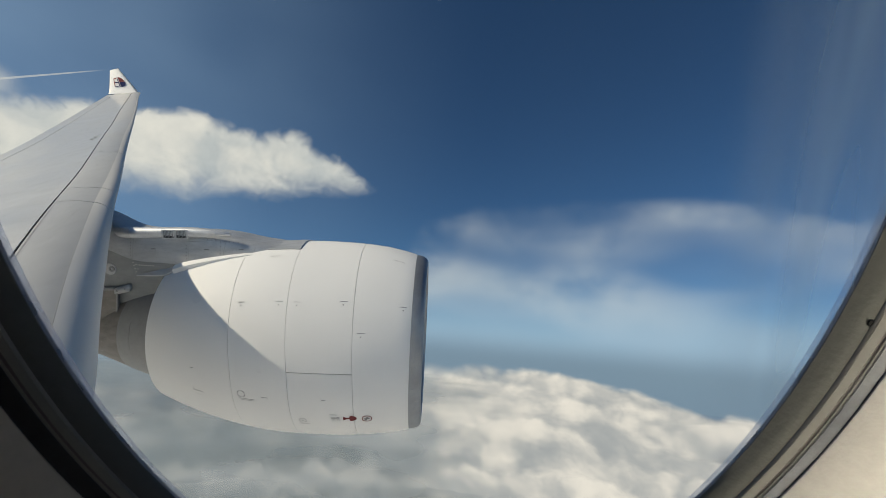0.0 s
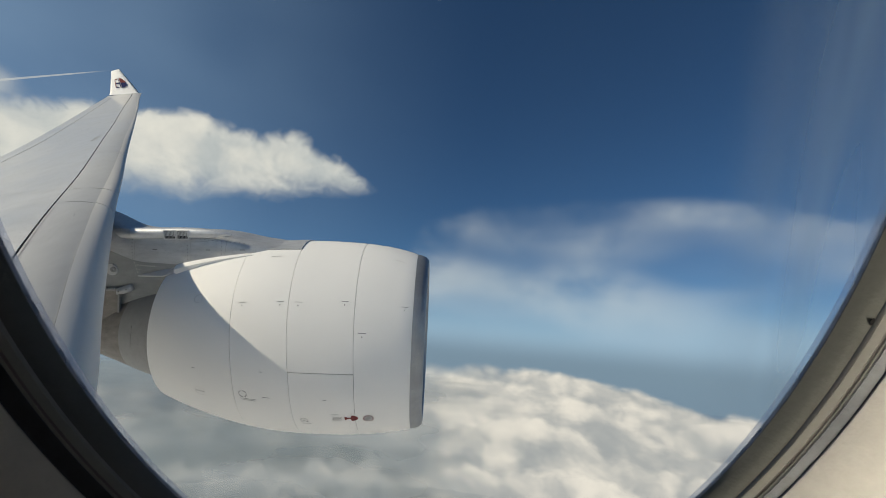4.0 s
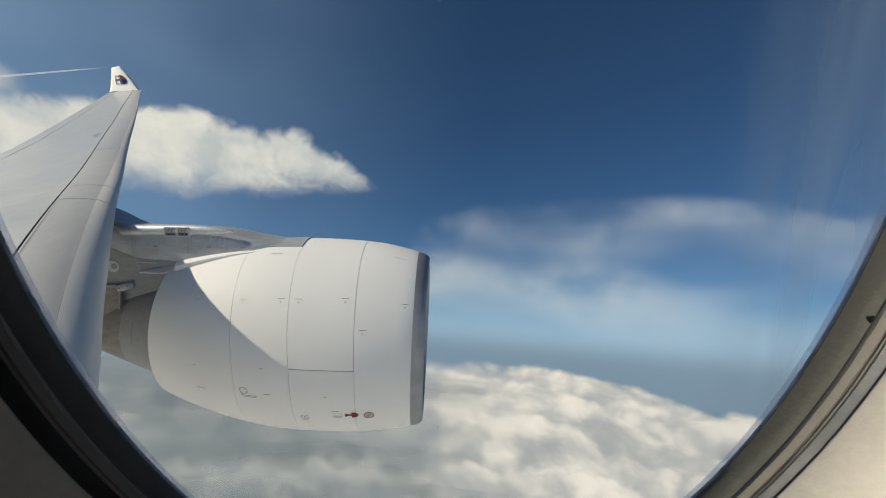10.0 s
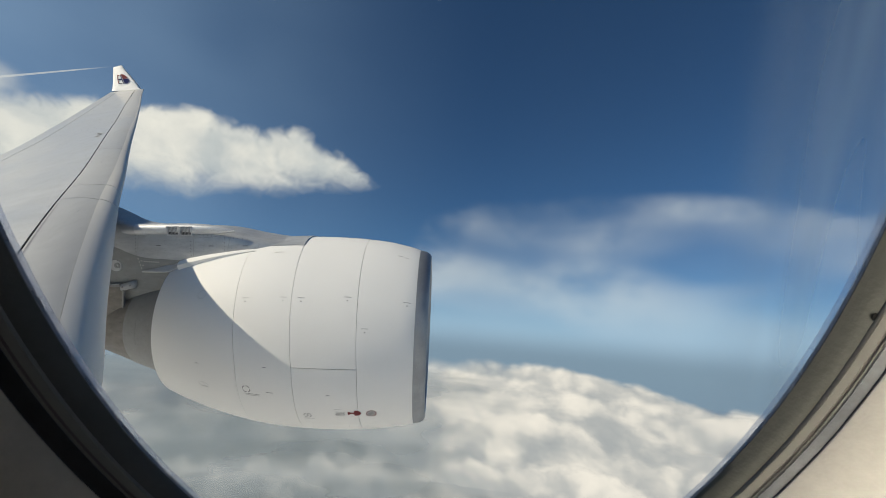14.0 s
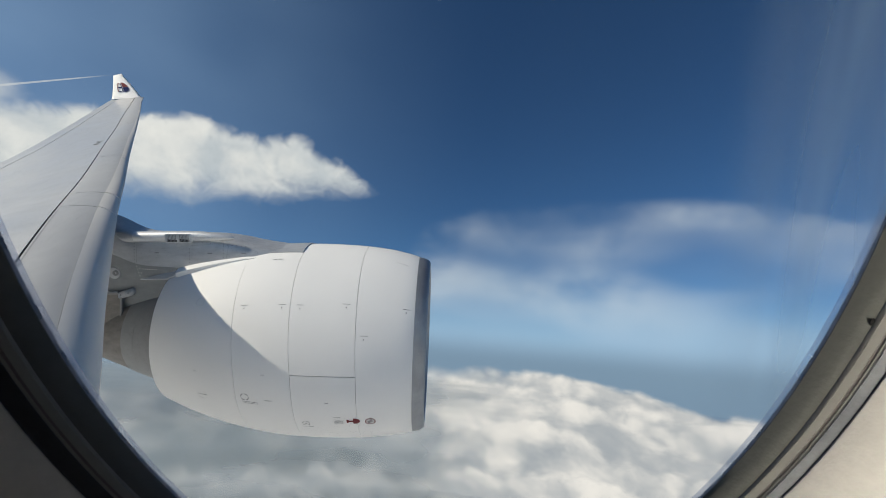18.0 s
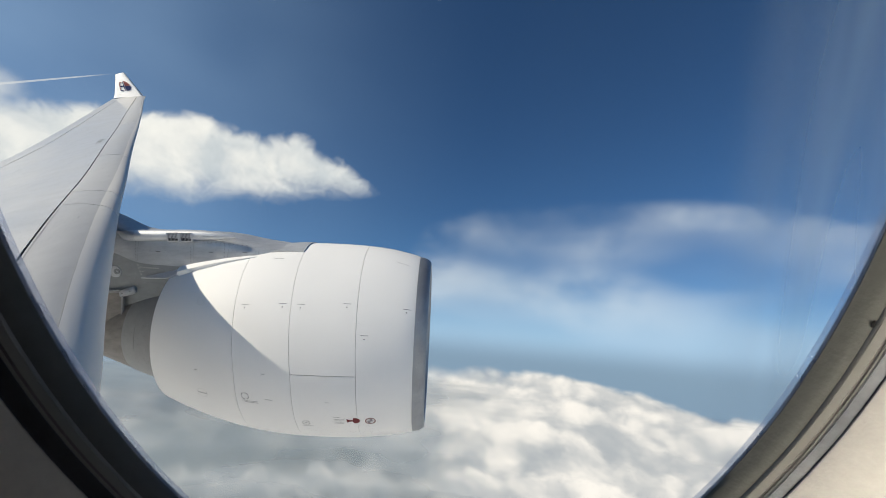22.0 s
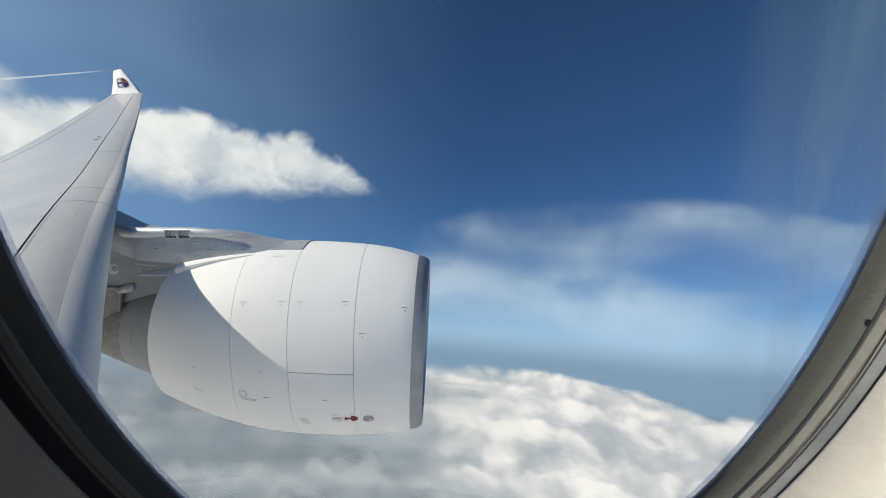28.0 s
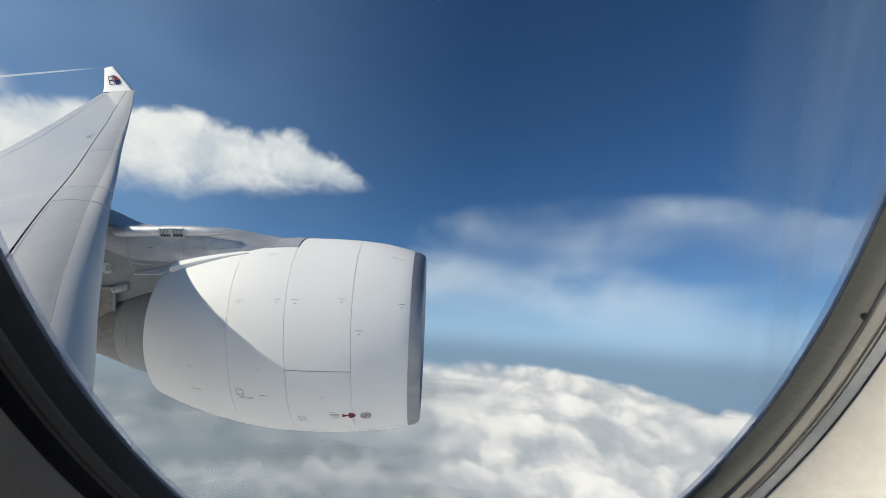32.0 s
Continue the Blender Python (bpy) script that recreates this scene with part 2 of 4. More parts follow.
for a, b, nm in ((-0.6, 6.50, "slat"), (6.52, 7.19, "slat_fairing"), (7.21, 9.985, "slat"), (10.015, 16.2, "slat"), (16.22, 26.35, "slat")):
    slat = sharpen(part(nm, wing_slab(a, b, lambda y: NOSE(y) * SLAT_F(y), SLAT_F, 0.012, 26, 16), SLATGREY, wing))
    sharpen(part("slat_nose", wing_slab(a, b, const(0), lambda y: NOSE(y) * SLAT_F(y) - 0.0005, 0.012, 26, 22, -0.009), NOSEGREY, slat, "bare metal slat nose"))
for a, b, nm in ((-0.6, 6.9, "flap"), (6.95, 14.0, "spoiler"), (14.04, 19.5, "spoiler"), (19.54, 26.3, "aileron")):
    sharpen(part(nm, wing_slab(a, b, lambda y: 0.783, const(1.0), 0.012, 14, 6), WINGGREY, wing))
part("lower_skin", grid_bm(lambda y, f: wing_point(y, f, -0.01, True), span(-0.6, 26.4, 30), span(0.02, 1, 16)), WINGGREY, wing)


def wing_strip(name, y0, f0, y1, f1, width, material):
    """A thin painted or jointed line on the upper skin from (y0, f0) to (y1, f1)."""
    bm = bmesh.new()
    prev = None
    for i in range(13):
        y, f = y0 + (y1 - y0) * i / 12, f0 + (f1 - f0) * i / 12
        a, b = wing_point(y0, f0), wing_point(y1, f1)
        side = Vector((-(b.y - a.y), b.x - a.x, 0)).normalized() * width / 2
        c = wing_point(y, f, -0.006)
        pair = [bm.verts.new(c + side), bm.verts.new(c - side)]
        if prev:
            bm.faces.new((prev[0], prev[1], pair[1], pair[0]))
        prev = pair
    bmesh.ops.recalc_face_normals(bm, faces=bm.faces)
    return part(name, bm, material, wing)


# faint panel joints, stencils and scuffs on the skin
wing_strip("panel_joint", 7.18, 0.125, 8.1, 0.34, 0.006, RIVET)
wing_strip("panel_joint", 8.15, 0.36, 9.2, 0.76, 0.006, RIVET)
for k in range(3):
    wing_strip("stencil_marking", 12.3 + 0.3 * k, 0.165, 12.5 + 0.3 * k, 0.205, 0.03, PYLONGREY)
wing_strip("stencil_marking", 5.9, 0.060, 5.98, 0.060, 0.008, RIVET)
wing_strip("stencil_marking", 8.6, 0.070, 8.7, 0.070, 0.008, RIVET)
wing_strip("slat_seal", 4.5, 0.1050, 6.3, 0.1058, 0.008, RIVET)


def winglet_point(v, q, side):
    """v up the winglet, q from its front to its back."""
    bend = v * v * (3 - 2 * v) if v < 1 else 1
    x0 = -17.12 - 1.56 * v
    x1 = -18.83 - 0.36 * v
    z = 3.30 + 0.10 * (1 - q) + 1.44 * v
    thick = 0.045 * math.sin(math.pi * min(1, max(0.0, q)) ** 0.6)
    return Vector((x0 + (x1 - x0) * q, 26.45 + 0.25 * math.sqrt(v) + 0.7 * v + side * thick, z))


bm = bmesh.new()
vs_ = span(0, 1, 14)
qs = span(0, 1, 12)
ring_q = [(q, -1) for q in qs] + [(q, 1) for q in qs[::-1][1:-1]]
rings = [[bm.verts.new(winglet_point(v, q, s)) for q, s in ring_q] for v in vs_]
for a, b in zip(rings, rings[1:]):
    for j in range(len(a)):
        k = (j + 1) % len(a)
        bm.faces.new((a[j], a[k], b[k], b[j]))
bm.faces.new(rings[-1])
bmesh.ops.recalc_face_normals(bm, faces=bm.faces)
winglet = part("winglet", bm, WHITE, wing, "white upswept winglet with a red and blue emblem")


def emblem_part(name, shape, material):
    """A flat badge piece on the winglet's inner face; shape lists (q, v) corners."""
    bm = bmesh.new()
    bm.faces.new([bm.verts.new(winglet_point(v, q, -1) + Vector((0, -0.035, 0))) for q, v in shape])
    return part(name, bm, material, winglet)


def fan_shape(a0, a1):
    return [(0.46, 0.46)] + [(0.46 - 0.27 * math.cos(radians(a)), 0.46 + 0.20 * math.sin(radians(a))) for a in span(a0, a1, 9)]


emblem_part("emblem", fan_shape(2, 90), REDINK)
emblem_part("emblem", fan_shape(-90, -2), BLUEINK)
for q0, q1, v0, v1, ink in ((0.49, 0.53, 0.27, 0.65, BLUEINK), (0.70, 0.74, 0.30, 0.60, REDINK), (0.53, 0.70, 0.43, 0.48, BLUEINK), (0.57, 0.72, 0.60, 0.635, REDINK), (0.57, 0.72, 0.275, 0.305, BLUEINK)):
    emblem_part("emblem", [(q0, v0), (q1, v0), (q1, v1), (q0, v1)], ink)


# ---- engine ----
ENGINE_AT = Matrix.Translation((-2.0, 6.7, -2.84)) @ Matrix.Rotation(radians(2.5), 4, "Y")
RADIUS = curve_of([(-2.12, 1.04), (-1.8, 1.165), (-1.3, 1.32), (-0.8, 1.43), (-0.3, 1.49), (0.3, 1.505), (0.85, 1.485), (1.3, 1.43), (1.575, 1.37), (1.69, 1.31)])
FLAT = 0.88


def cowl_point(x, a, d=0.0, r=None):
    """A place on the nacelle: x along its axis, a degrees round from the top towards the cabin, d under the skin."""
    rr = (RADIUS(x) if r is None else r) - d
    crown = 0.03 * max(0.0, math.cos(radians(a))) ** 4 * min(1.0, max(0.0, (1.75 - x) / 0.6))
    return ENGINE_AT @ Vector((x, -FLAT * rr * math.sin(radians(a)), rr * math.cos(radians(a)) + crown))


engine = thing("jet_engine", "white turbofan engine with bare metal inlet lip under the wing", "jet engine")


def lean(x, a):
    """The panel joints lean aft towards the crown."""
    return x - 0.09 * max(0.0, math.cos(radians(a))) * min(1.0, max(0.0, (1.575 - x) / 1.2)) * min(1.0, max(0.0, (x + 2.12) / 1.3))


def cowl(name, x0, x1, a0, a1, material, label="", nx=14, na=80):
    ob = part(name, slab_bm(lambda a, x, d: cowl_point(lean(x, a), a, d), span(a0, a1, na), span(x0, x1, nx), 0.03), material, engine, label)
    return sharpen(ob)


G = 0.0027
part("inner_barrel", grid_bm(lambda a, x: cowl_point(x, a, 0.02), span(0, 360, 90), span(-2.08, 1.55, 40)), COWLGAP, engine, "dark barrel seen in the panel joints")
cowl("inlet_cowl", 0.835 + G, 1.575, 0, 360, WHITE)
cowl("fan_cowl", -0.026 + G, 0.835 - G, 0, 88.1, WHITE, na=40)
cowl("fan_cowl", -0.026 + G, 0.835 - G, 88.5, 271.5, WHITE, na=50)
cowl("fan_cowl", -0.026 + G, 0.835 - G, 271.9, 360, WHITE, na=40)
cowl("reverser_cowl", -0.80 + G, -0.026 - G, 8, 352, WHITE)
cowl("exhaust_cowl", -2.12, -0.80 - G, 12, 348, WHITE, nx=24)


def lip_at(a, q):
    """The rounded inlet lip: q runs from the outer skin round the highlight into the duct."""
    if q < 0.5:
        t = q / 0.5
        x = 1.5765 + 0.1735 * math.sin(t * math.pi / 2)
        r = 1.368 - 0.10 * (1 - math.cos(t * math.pi / 2))
    else:
        t = (q - 0.5) / 0.5
        x = 1.75 - 0.35 * (1 - math.cos(t * math.pi / 2))
        r = 1.268 - 0.11 * math.sin(t * math.pi / 2)
    return cowl_point(x, a, 0, r)


part("inlet_lip", grid_bm(lip_at, span(0, 360, 100), span(0, 1, 24)), LIPMETAL, engine, "polished grey metal inlet lip")
part("inlet_duct", grid_bm(lambda a, x: cowl_point(x, a, 0, 1.158), span(0, 360, 60), span(0.4, 1.42, 6)), LOWERGREY, engine)
bm = bmesh.new()
ctr = bm.verts.new(ENGINE_AT @ Vector((0.95, 0, 0)))
rim_ = [bm.verts.new(cowl_point(0.55, a, 0, 1.15)) for a in range(0, 360, 6)]
for i in range(len(rim_)):
    bm.faces.new((ctr, rim_[i], rim_[(i + 1) % len(rim_)]))
part("fan", bm, DARKMETAL, engine)
part("nozzle_wall", grid_bm(lambda a, x: cowl_point(x, a, 0, 1.005 + 0.02 * (x + 2.12)), span(0, 360, 60), span(-2.115, -1.2, 6)), DARKMETAL, engine)

CORE_R = curve_of([(-3.6, 0.345), (-3.05, 0.525), (-2.75, 0.622), (-2.3, 0.755), (-1.6, 0.88), (-1.0, 0.92)])


def core_point(x, a, d=0.0):
    rr = CORE_R(x) - d
    return ENGINE_AT @ Vector((x, -rr * math.sin(radians(a)), rr * math.cos(radians(a)) + 0.02))


part("core_cowl", grid_bm(lambda a, x: core_point(x, a), span(0, 360, 60), span(-2.72, -1.0, 16)), DARKMETAL, engine, "dark grey metal core cowl")
part("core_nozzle", grid_bm(lambda a, x: core_point(x, a, 0.006), span(0, 360, 60), span(-3.4, -2.71, 10)), BRONZE, engine, "heat-stained brownish core nozzle")

# ---- pylon ----
PY_TOP = curve_of([(-6.4, -1.6), (-5.7, -1.0), (-5.35, -0.78), (-5.05, -0.84), (-4.6, -1.055), (-4.28, -1.105), (-3.36, -1.14), (-3.06, -1.185), (-2.8, -1.245), (-2.12, -1.345), (-1.9, -1.38)])
PY_LOW = curve_of([(-6.4, -2.5), (-4.9, -2.56), (-4.4, -2.64), (-3.9, -2.54), (-3.0, -2.3), (-1.9, -2.0)])
PY_HALF = curve_of([(-6.4, 0.36), (-4.4, 0.31), (-3.9, 0.32), (-3.2, 0.36), (-2.7, 0.35), (-2.3, 0.28), (-2.05, 0.18), (-1.9, 0.06)])
pylon = thing("engine_pylon", "grey metal engine pylon with two small grilles", "pylon")


def pylon_point(x, a):
    """Round the pylon's section; a in degrees from the top towards the cabin."""
    top, low, w = PY_TOP(x), PY_LOW(x), PY_HALF(x)
    c, s = math.cos(radians(a)), math.sin(radians(a))
    e = 0.45
    y = 6.7 - w * math.copysign(abs(s) ** e, s)
    z = (top + low) / 2 + (top - low) / 2 * math.copysign(abs(c) ** e, c)
    return Vector((x, y, z))


part("pylon_body", grid_bm(lambda a, x: pylon_point(x, a), span(0, 360, 72), span(-6.4, -1.9, 70)), PYLONGREY, pylon)

# ---- cabin window ----
WIN_X, WIN_Z = -0.0055, 0.366        # the window's middle, per metre of distance from the eye


def ring_point(a, y, hx, hz):
    """A place on an oval ring round the window at the distance y; hx and hz are half sizes per metre of distance."""
    set_back = 0.0145 * min(1.0, max(0.0, ((hx - 1.065) / 0.225 - 0.75) / 0.25))   # the panel's cut-out sits a little aft of the glass
    return Vector(((WIN_X - set_back + hx * math.cos(radians(a))) * y, y, (WIN_Z + hz * math.sin(radians(a))) * y))


def oval_band(name, rows, material, parent, label=""):
    """A band swept round the window through the section rows (distance, half width, half height)."""
    angles = span(0, 360, 181)[:-1]
    bm = bmesh.new()
    rings = [[bm.verts.new(ring_point(a, *r)) for a in angles] for r in rows]
    n = len(angles)
    for p, q in zip(rings, rings[1:]):
        for i in range(n):
            k = (i + 1) % n
            bm.faces.new((p[i], p[k], q[k], q[i]))
    bmesh.ops.recalc_face_normals(bm, faces=bm.faces)
    return sharpen(part(name, bm, material, parent, label), 50)


def oval(f):
    """Half sizes at the share f between the glass (0) and the cabin panel (1)."""
    return 1.065 + 0.225 * f, 1.594 + 0.148 * f


window = thing("window_1", "oval cabin window with dark rubber seal and cream bezel", "window", kind="structure")
def ring(name, rows, material, label):
    return oval_band(name, [(y, *oval(f)) for f, y in rows], material, window, label)


ring("outer_rim", ((-0.075, 0.160), (-0.06, 0.1565), (0.0, 0.152), (0.03, 0.1498), (0.055, 0.1488)), RIM, "pale lavender acrylic rim round the glass")
ring("seal", ((0.05, 0.1489), (0.062, 0.1480), (0.15, 0.1462), (0.27, 0.1438), (0.36, 0.1424), (0.42, 0.1416), (0.456, 0.1411)), SEAL, "olive grey rubber seal")
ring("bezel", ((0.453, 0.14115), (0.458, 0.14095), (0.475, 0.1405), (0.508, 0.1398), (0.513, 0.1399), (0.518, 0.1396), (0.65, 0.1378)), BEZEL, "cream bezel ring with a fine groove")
ring("joint_line", ((0.648, 0.1379), (0.655, 0.1380), (0.692, 0.1376), (0.698, 0.1373)), JOINT, "dark brown joint between the bezel rings")
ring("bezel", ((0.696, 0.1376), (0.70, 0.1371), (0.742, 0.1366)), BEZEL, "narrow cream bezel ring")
ring("gasket", ((0.740, 0.1368), (0.748, 0.1362), (0.80, 0.1358), (0.93, 0.1350), (0.985, 0.1346), (1.0, 0.1342)), DARKSEAL, "dark blue rubber gasket")

# glass pane with faint streaks
m_glass, nt, p = nodes_of("scuffed_window_pane")
nt.nodes.remove(p)
out = nt.nodes["Material Output"]
tr = nt.nodes.new("ShaderNodeBsdfTransparent")
tr.inputs["Color"].default_value = (0.97, 0.985, 1.0, 1)
hz = nt.nodes.new("ShaderNodeBsdfTranslucent")
hz.inputs["Color"].default_value = (0.80, 0.91, 0.98, 1)
streak = noise_tex(nt, 1.0, 2, 0.45, (42.0, 1, 3.0))
streak.inputs["Vector"].links[0].from_node.inputs["Rotation"].default_value = (0, radians(18), 0)
scuff = ramp(nt, streak.outputs["Fac"], (0.22,) * 3, (1.0,) * 3, 0.36, 0.70)
# the forward part of the pane is the more scuffed
co = nt.nodes.new("ShaderNodeTexCoord")
sx = nt.nodes.new("ShaderNodeSeparateXYZ")
nt.links.new(co.outputs["Object"], sx.inputs["Vector"])
gr = nt.nodes.new("ShaderNodeMapRange")
gr.interpolation_type = "SMOOTHSTEP"
gr.inputs["From Min"].default_value = 0.088
gr.inputs["From Max"].default_value = 0.14
gr.inputs["To Min"].default_value = 0.012
gr.inputs["To Max"].default_value = 0.66
nt.links.new(sx.outputs["X"], gr.inputs["Value"])
fm = nt.nodes.new("ShaderNodeMath")
fm.operation = "MULTIPLY"
nt.links.new(scuff, fm.inputs[0])
nt.links.new(gr.outputs["Result"], fm.inputs[1])
fac = fm.outputs["Value"]
mx = nt.nodes.new("ShaderNodeMixShader")
nt.links.new(fac, mx.inputs["Fac"])
nt.links.new(tr.outputs["BSDF"], mx.inputs[1])
nt.links.new(hz.outputs["BSDF"], mx.inputs[2])
nt.links.new(mx.outputs["Shader"], out.inputs["Surface"])
bm = bmesh.new()
bm.faces.new([bm.verts.new(ring_point(a, 0.1505, *oval(0.05))) for a in range(0, 360, 4)])
pane = part("pane", bm, m_glass, window, "clear slightly scuffed acrylic pane")
pane.visible_shadow = False

# a dark plug in the seal
bm = bmesh.new()
bmesh.ops.create_uvsphere(bm, u_segments=12, v_segments=8, radius=0.0011)
for v in bm.verts:
    v.co = Vector((0.1456, 0.1413, -0.0549)) + Vector((v.co.x, v.co.y * 0.3, v.co.z * 1.2))
part("seal_plug", bm, PLUG, window, "small dark plug in the seal")

# sidewall with the opening, and the closed cabin behind the camera
wall = thing("wall_port", "cream cabin sidewall panel round the window", "wall", kind="structure")
angles = span(0, 360, 181)[:-1]
bm = bmesh.new()
inner = [bm.verts.new(ring_point(a, 0.1343, *oval(1.0))) for a in angles]
lip = [bm.verts.new(ring_point(a, 0.1339, *oval(1.012))) for a in angles]
lip_end = [bm.verts.new(ring_point(a, 0.1335, *oval(1.03))) for a in angles]
mid = [bm.verts.new(ring_point(a, 0.121, *oval(2.5))) for a in angles]
fold = [bm.verts.new(ring_point(a, 0.116, *oval(3.6))) for a in angles]
outer_, back = [], []
for a in angles:
    c, s = math.cos(radians(a)), math.sin(radians(a))
    k = 1 / max(abs(c), abs(s))
    outer_.append(bm.verts.new((c * k * 0.9, 0.085, s * k * 0.9)))
    back.append(bm.verts.new((c * k * 0.9, 0.166, s * k * 0.9)))
hull = [bm.verts.new(ring_point(a, 0.166, *oval(0.02))) for a in angles]
core_ring = [bm.verts.new(ring_point(a, 0.161, *oval(0.0))) for a in angles]
for p_, q_ in ((inner, lip), (lip, lip_end), (lip_end, mid), (mid, fold), (fold, outer_), (outer_, back), (back, hull), (hull, core_ring)):
    for i in range(180):
        k = (i + 1) % 180
        bm.faces.new((p_[i], p_[k], q_[k], q_[i]))
bmesh.ops.recalc_face_normals(bm, faces=bm.faces)
part("wall_panel", bm, PANEL, wall)


def box_bm(x0, x1, y0, y1, z0, z1):
    bm = bmesh.new()
    bmesh.ops.create_cube(bm, size=1.0)
    for v in bm.verts:
        v.co = Vector(((x0 + x1) / 2 + v.co.x * (x1 - x0), (y0 + y1) / 2 + v.co.y * (y1 - y0), (z0 + z1) / 2 + v.co.z * (z1 - z0)))
    return bm


# the cabin is closed by plain walls; the added fill lamp stands in the starboard gap
for nm, cat, b in (("wall_fore", "wall", (0.9, 0.94, -2.6, 0.166, -0.9, 0.9)), ("wall_aft", "wall", (-0.94, -0.9, -2.6, 0.166, -0.9, 0.9)),
                   # unseen slab, added to keep the lamp's light off the window's aft side
                   ("wall_light_block", "wall", (-0.09, -0.05, -2.6, -0.03, -0.9, 0.9)),
                   ("wall_starboard_aft", "wall", (-0.94, -0.05, -2.64, -2.6, -0.5, 0.6)), ("wall_starboard_low", "wall", (-0.94, 0.94, -2.64, -2.6, -0.94, -0.5)), ("wall_starboard_high", "wall", (-0.94, 0.94, -2.64, -2.6, 0.6, 0.94)),
                   ("floor", "floor", (-0.94, 0.94, -2.6, 0.166, -0.94, -0.9)), ("ceiling", "ceiling", (-0.94, 0.94, -2.6, 0.166, 0.9, 0.94))):
    ob = part(nm, box_bm(*b), CABIN, None, "", False)
    ob.matrix_world = AIR
    tagged(ob, "plain dark unseen cabin lining; the slab by the camera only blocks light", cat, kind="structure")

# ---- sea and land ----
def smooth(a, b, x):
    t = min(1.0, max(0.0, (x - a) / (b - a)))
    return t * t * (3 - 2 * t)


m_sea, nt, p = nodes_of("hazy_sea")
wv = noise_tex(nt, 0.02, 6, 0.6)
nt.links.new(ramp(nt, wv.outputs["Fac"], (0.055, 0.095, 0.125), (0.075, 0.12, 0.15)), p.inputs["Base Color"])
p.inputs["Roughness"].default_value = 0.4
bmp = nt.nodes.new("ShaderNodeBump")
bmp.inputs["Strength"].default_value = 0.08
nt.links.new(wv.outputs["Fac"], bmp.inputs["Height"])
nt.links.new(bmp.outputs["Normal"], p.inputs["Normal"])
SEA_Z = -450.0
sea = part("water", grid_bm(lambda a, r: Vector((r * math.cos(radians(a)), r * math.sin(radians(a)), SEA_Z)), span(0, 360, 145), [0.01, 200, 600, 1500, 4850]), m_sea)
tagged(sea, "blue-grey hazy sea far below", "sea", kind="structure")


# low coast with scattered houses, dim through the haze
def shore(az):
    return 1700 + 2300 * (1 - smooth(76, 112, az)) + 230 * noise.noise((az / 9, 2.0, 0)) + 90 * noise.noise((az / 3, 5.0, 0))


m_land, nt, p = nodes_of("green_brown_fields")
pt = noise_tex(nt, 0.02, 6, 0.6)
p2 = noise_tex(nt, 0.006, 3, 0.5)
mixl = nt.nodes.new("ShaderNodeMix")
mixl.data_type = "RGBA"
nt.links.new(p2.outputs["Fac"], mixl.inputs["Factor"])
nt.links.new(ramp(nt, pt.outputs["Fac"], (0.035, 0.05, 0.035), (0.07, 0.085, 0.06)), mixl.inputs["A"])
nt.links.new(ramp(nt, pt.outputs["Fac"], (0.06, 0.06, 0.045), (0.11, 0.10, 0.075)), mixl.inputs["B"])
nt.links.new(mixl.outputs["Result"], p.inputs["Base Color"])
p.inputs["Roughness"].default_value = 0.9
SAND = paint("pale_beach_sand", (0.30, 0.28, 0.24), 0.9, 0, 0.15, 0.02, bump=0, fine=0.1)


def polar(az, r, z):
    return Vector((r * math.cos(radians(az)), r * math.sin(radians(az)), z))


land = part("ground", grid_bm(lambda az, q: polar(az, 400 + (shore(az) - 400) * q, SEA_Z + 1.5), span(20, 175, 200), span(0, 1, 6)), m_land)
tagged(land, "dim green and brown coastal land with scattered houses", "land", kind="structure")
beach = part("beach", grid_bm(lambda az, q: polar(az, shore(az) - 4 + 14 * q, SEA_Z + 2.5 - 2.0 * q), span(20, 175, 400), span(0, 1, 3)), SAND)
tagged(beach, "narrow pale sand beach along the coast", "beach", kind="structure")
HOUSE = paint("pale_house_walls", (0.75, 0.72, 0.67), 0.8, 0, 0.1, 0.5, bump=0)
rng = random.Random(4)
bm = bmesh.new()
for k in range(60):
    caz = rng.uniform(70, 126)
    cr = rng.uniform(1150, min(3000, shore(caz) - 60))
    for _ in range(rng.choice((1, 2, 2, 3, 4, 6, 12))):
        c = polar(caz + rng.gauss(0, 1.1), min(cr + rng.gauss(0, 45), shore(caz) - 25), SEA_Z + 1.5)
        w, d_, h = rng.uniform(6, 13), rng.uniform(6, 11), rng.uniform(4, 7)
        base = [bm.verts.new(c + Vector((sx * w / 2, sy * d_ / 2, 0))) for sx, sy in ((-1, -1), (1, -1), (1, 1), (-1, 1))]
        eave = [bm.verts.new(v.co + Vector((0, 0, h))) for v in base]
        ridge = [bm.verts.new(c + Vector((sx * w / 2, 0, h * 1.5))) for sx in (-1, 1)]
        for i in range(4):
            bm.faces.new((base[i], base[(i + 1) % 4], eave[(i + 1) % 4], eave[i]))
        bm.faces.new((eave[0], eave[1], ridge[1], ridge[0]))
        bm.faces.new((eave[2], eave[3], ridge[0], ridge[1]))
tagged(part("houses", bm, HOUSE, None, "", False), "small pale houses scattered over the coastal land", "house", kind="stuff")


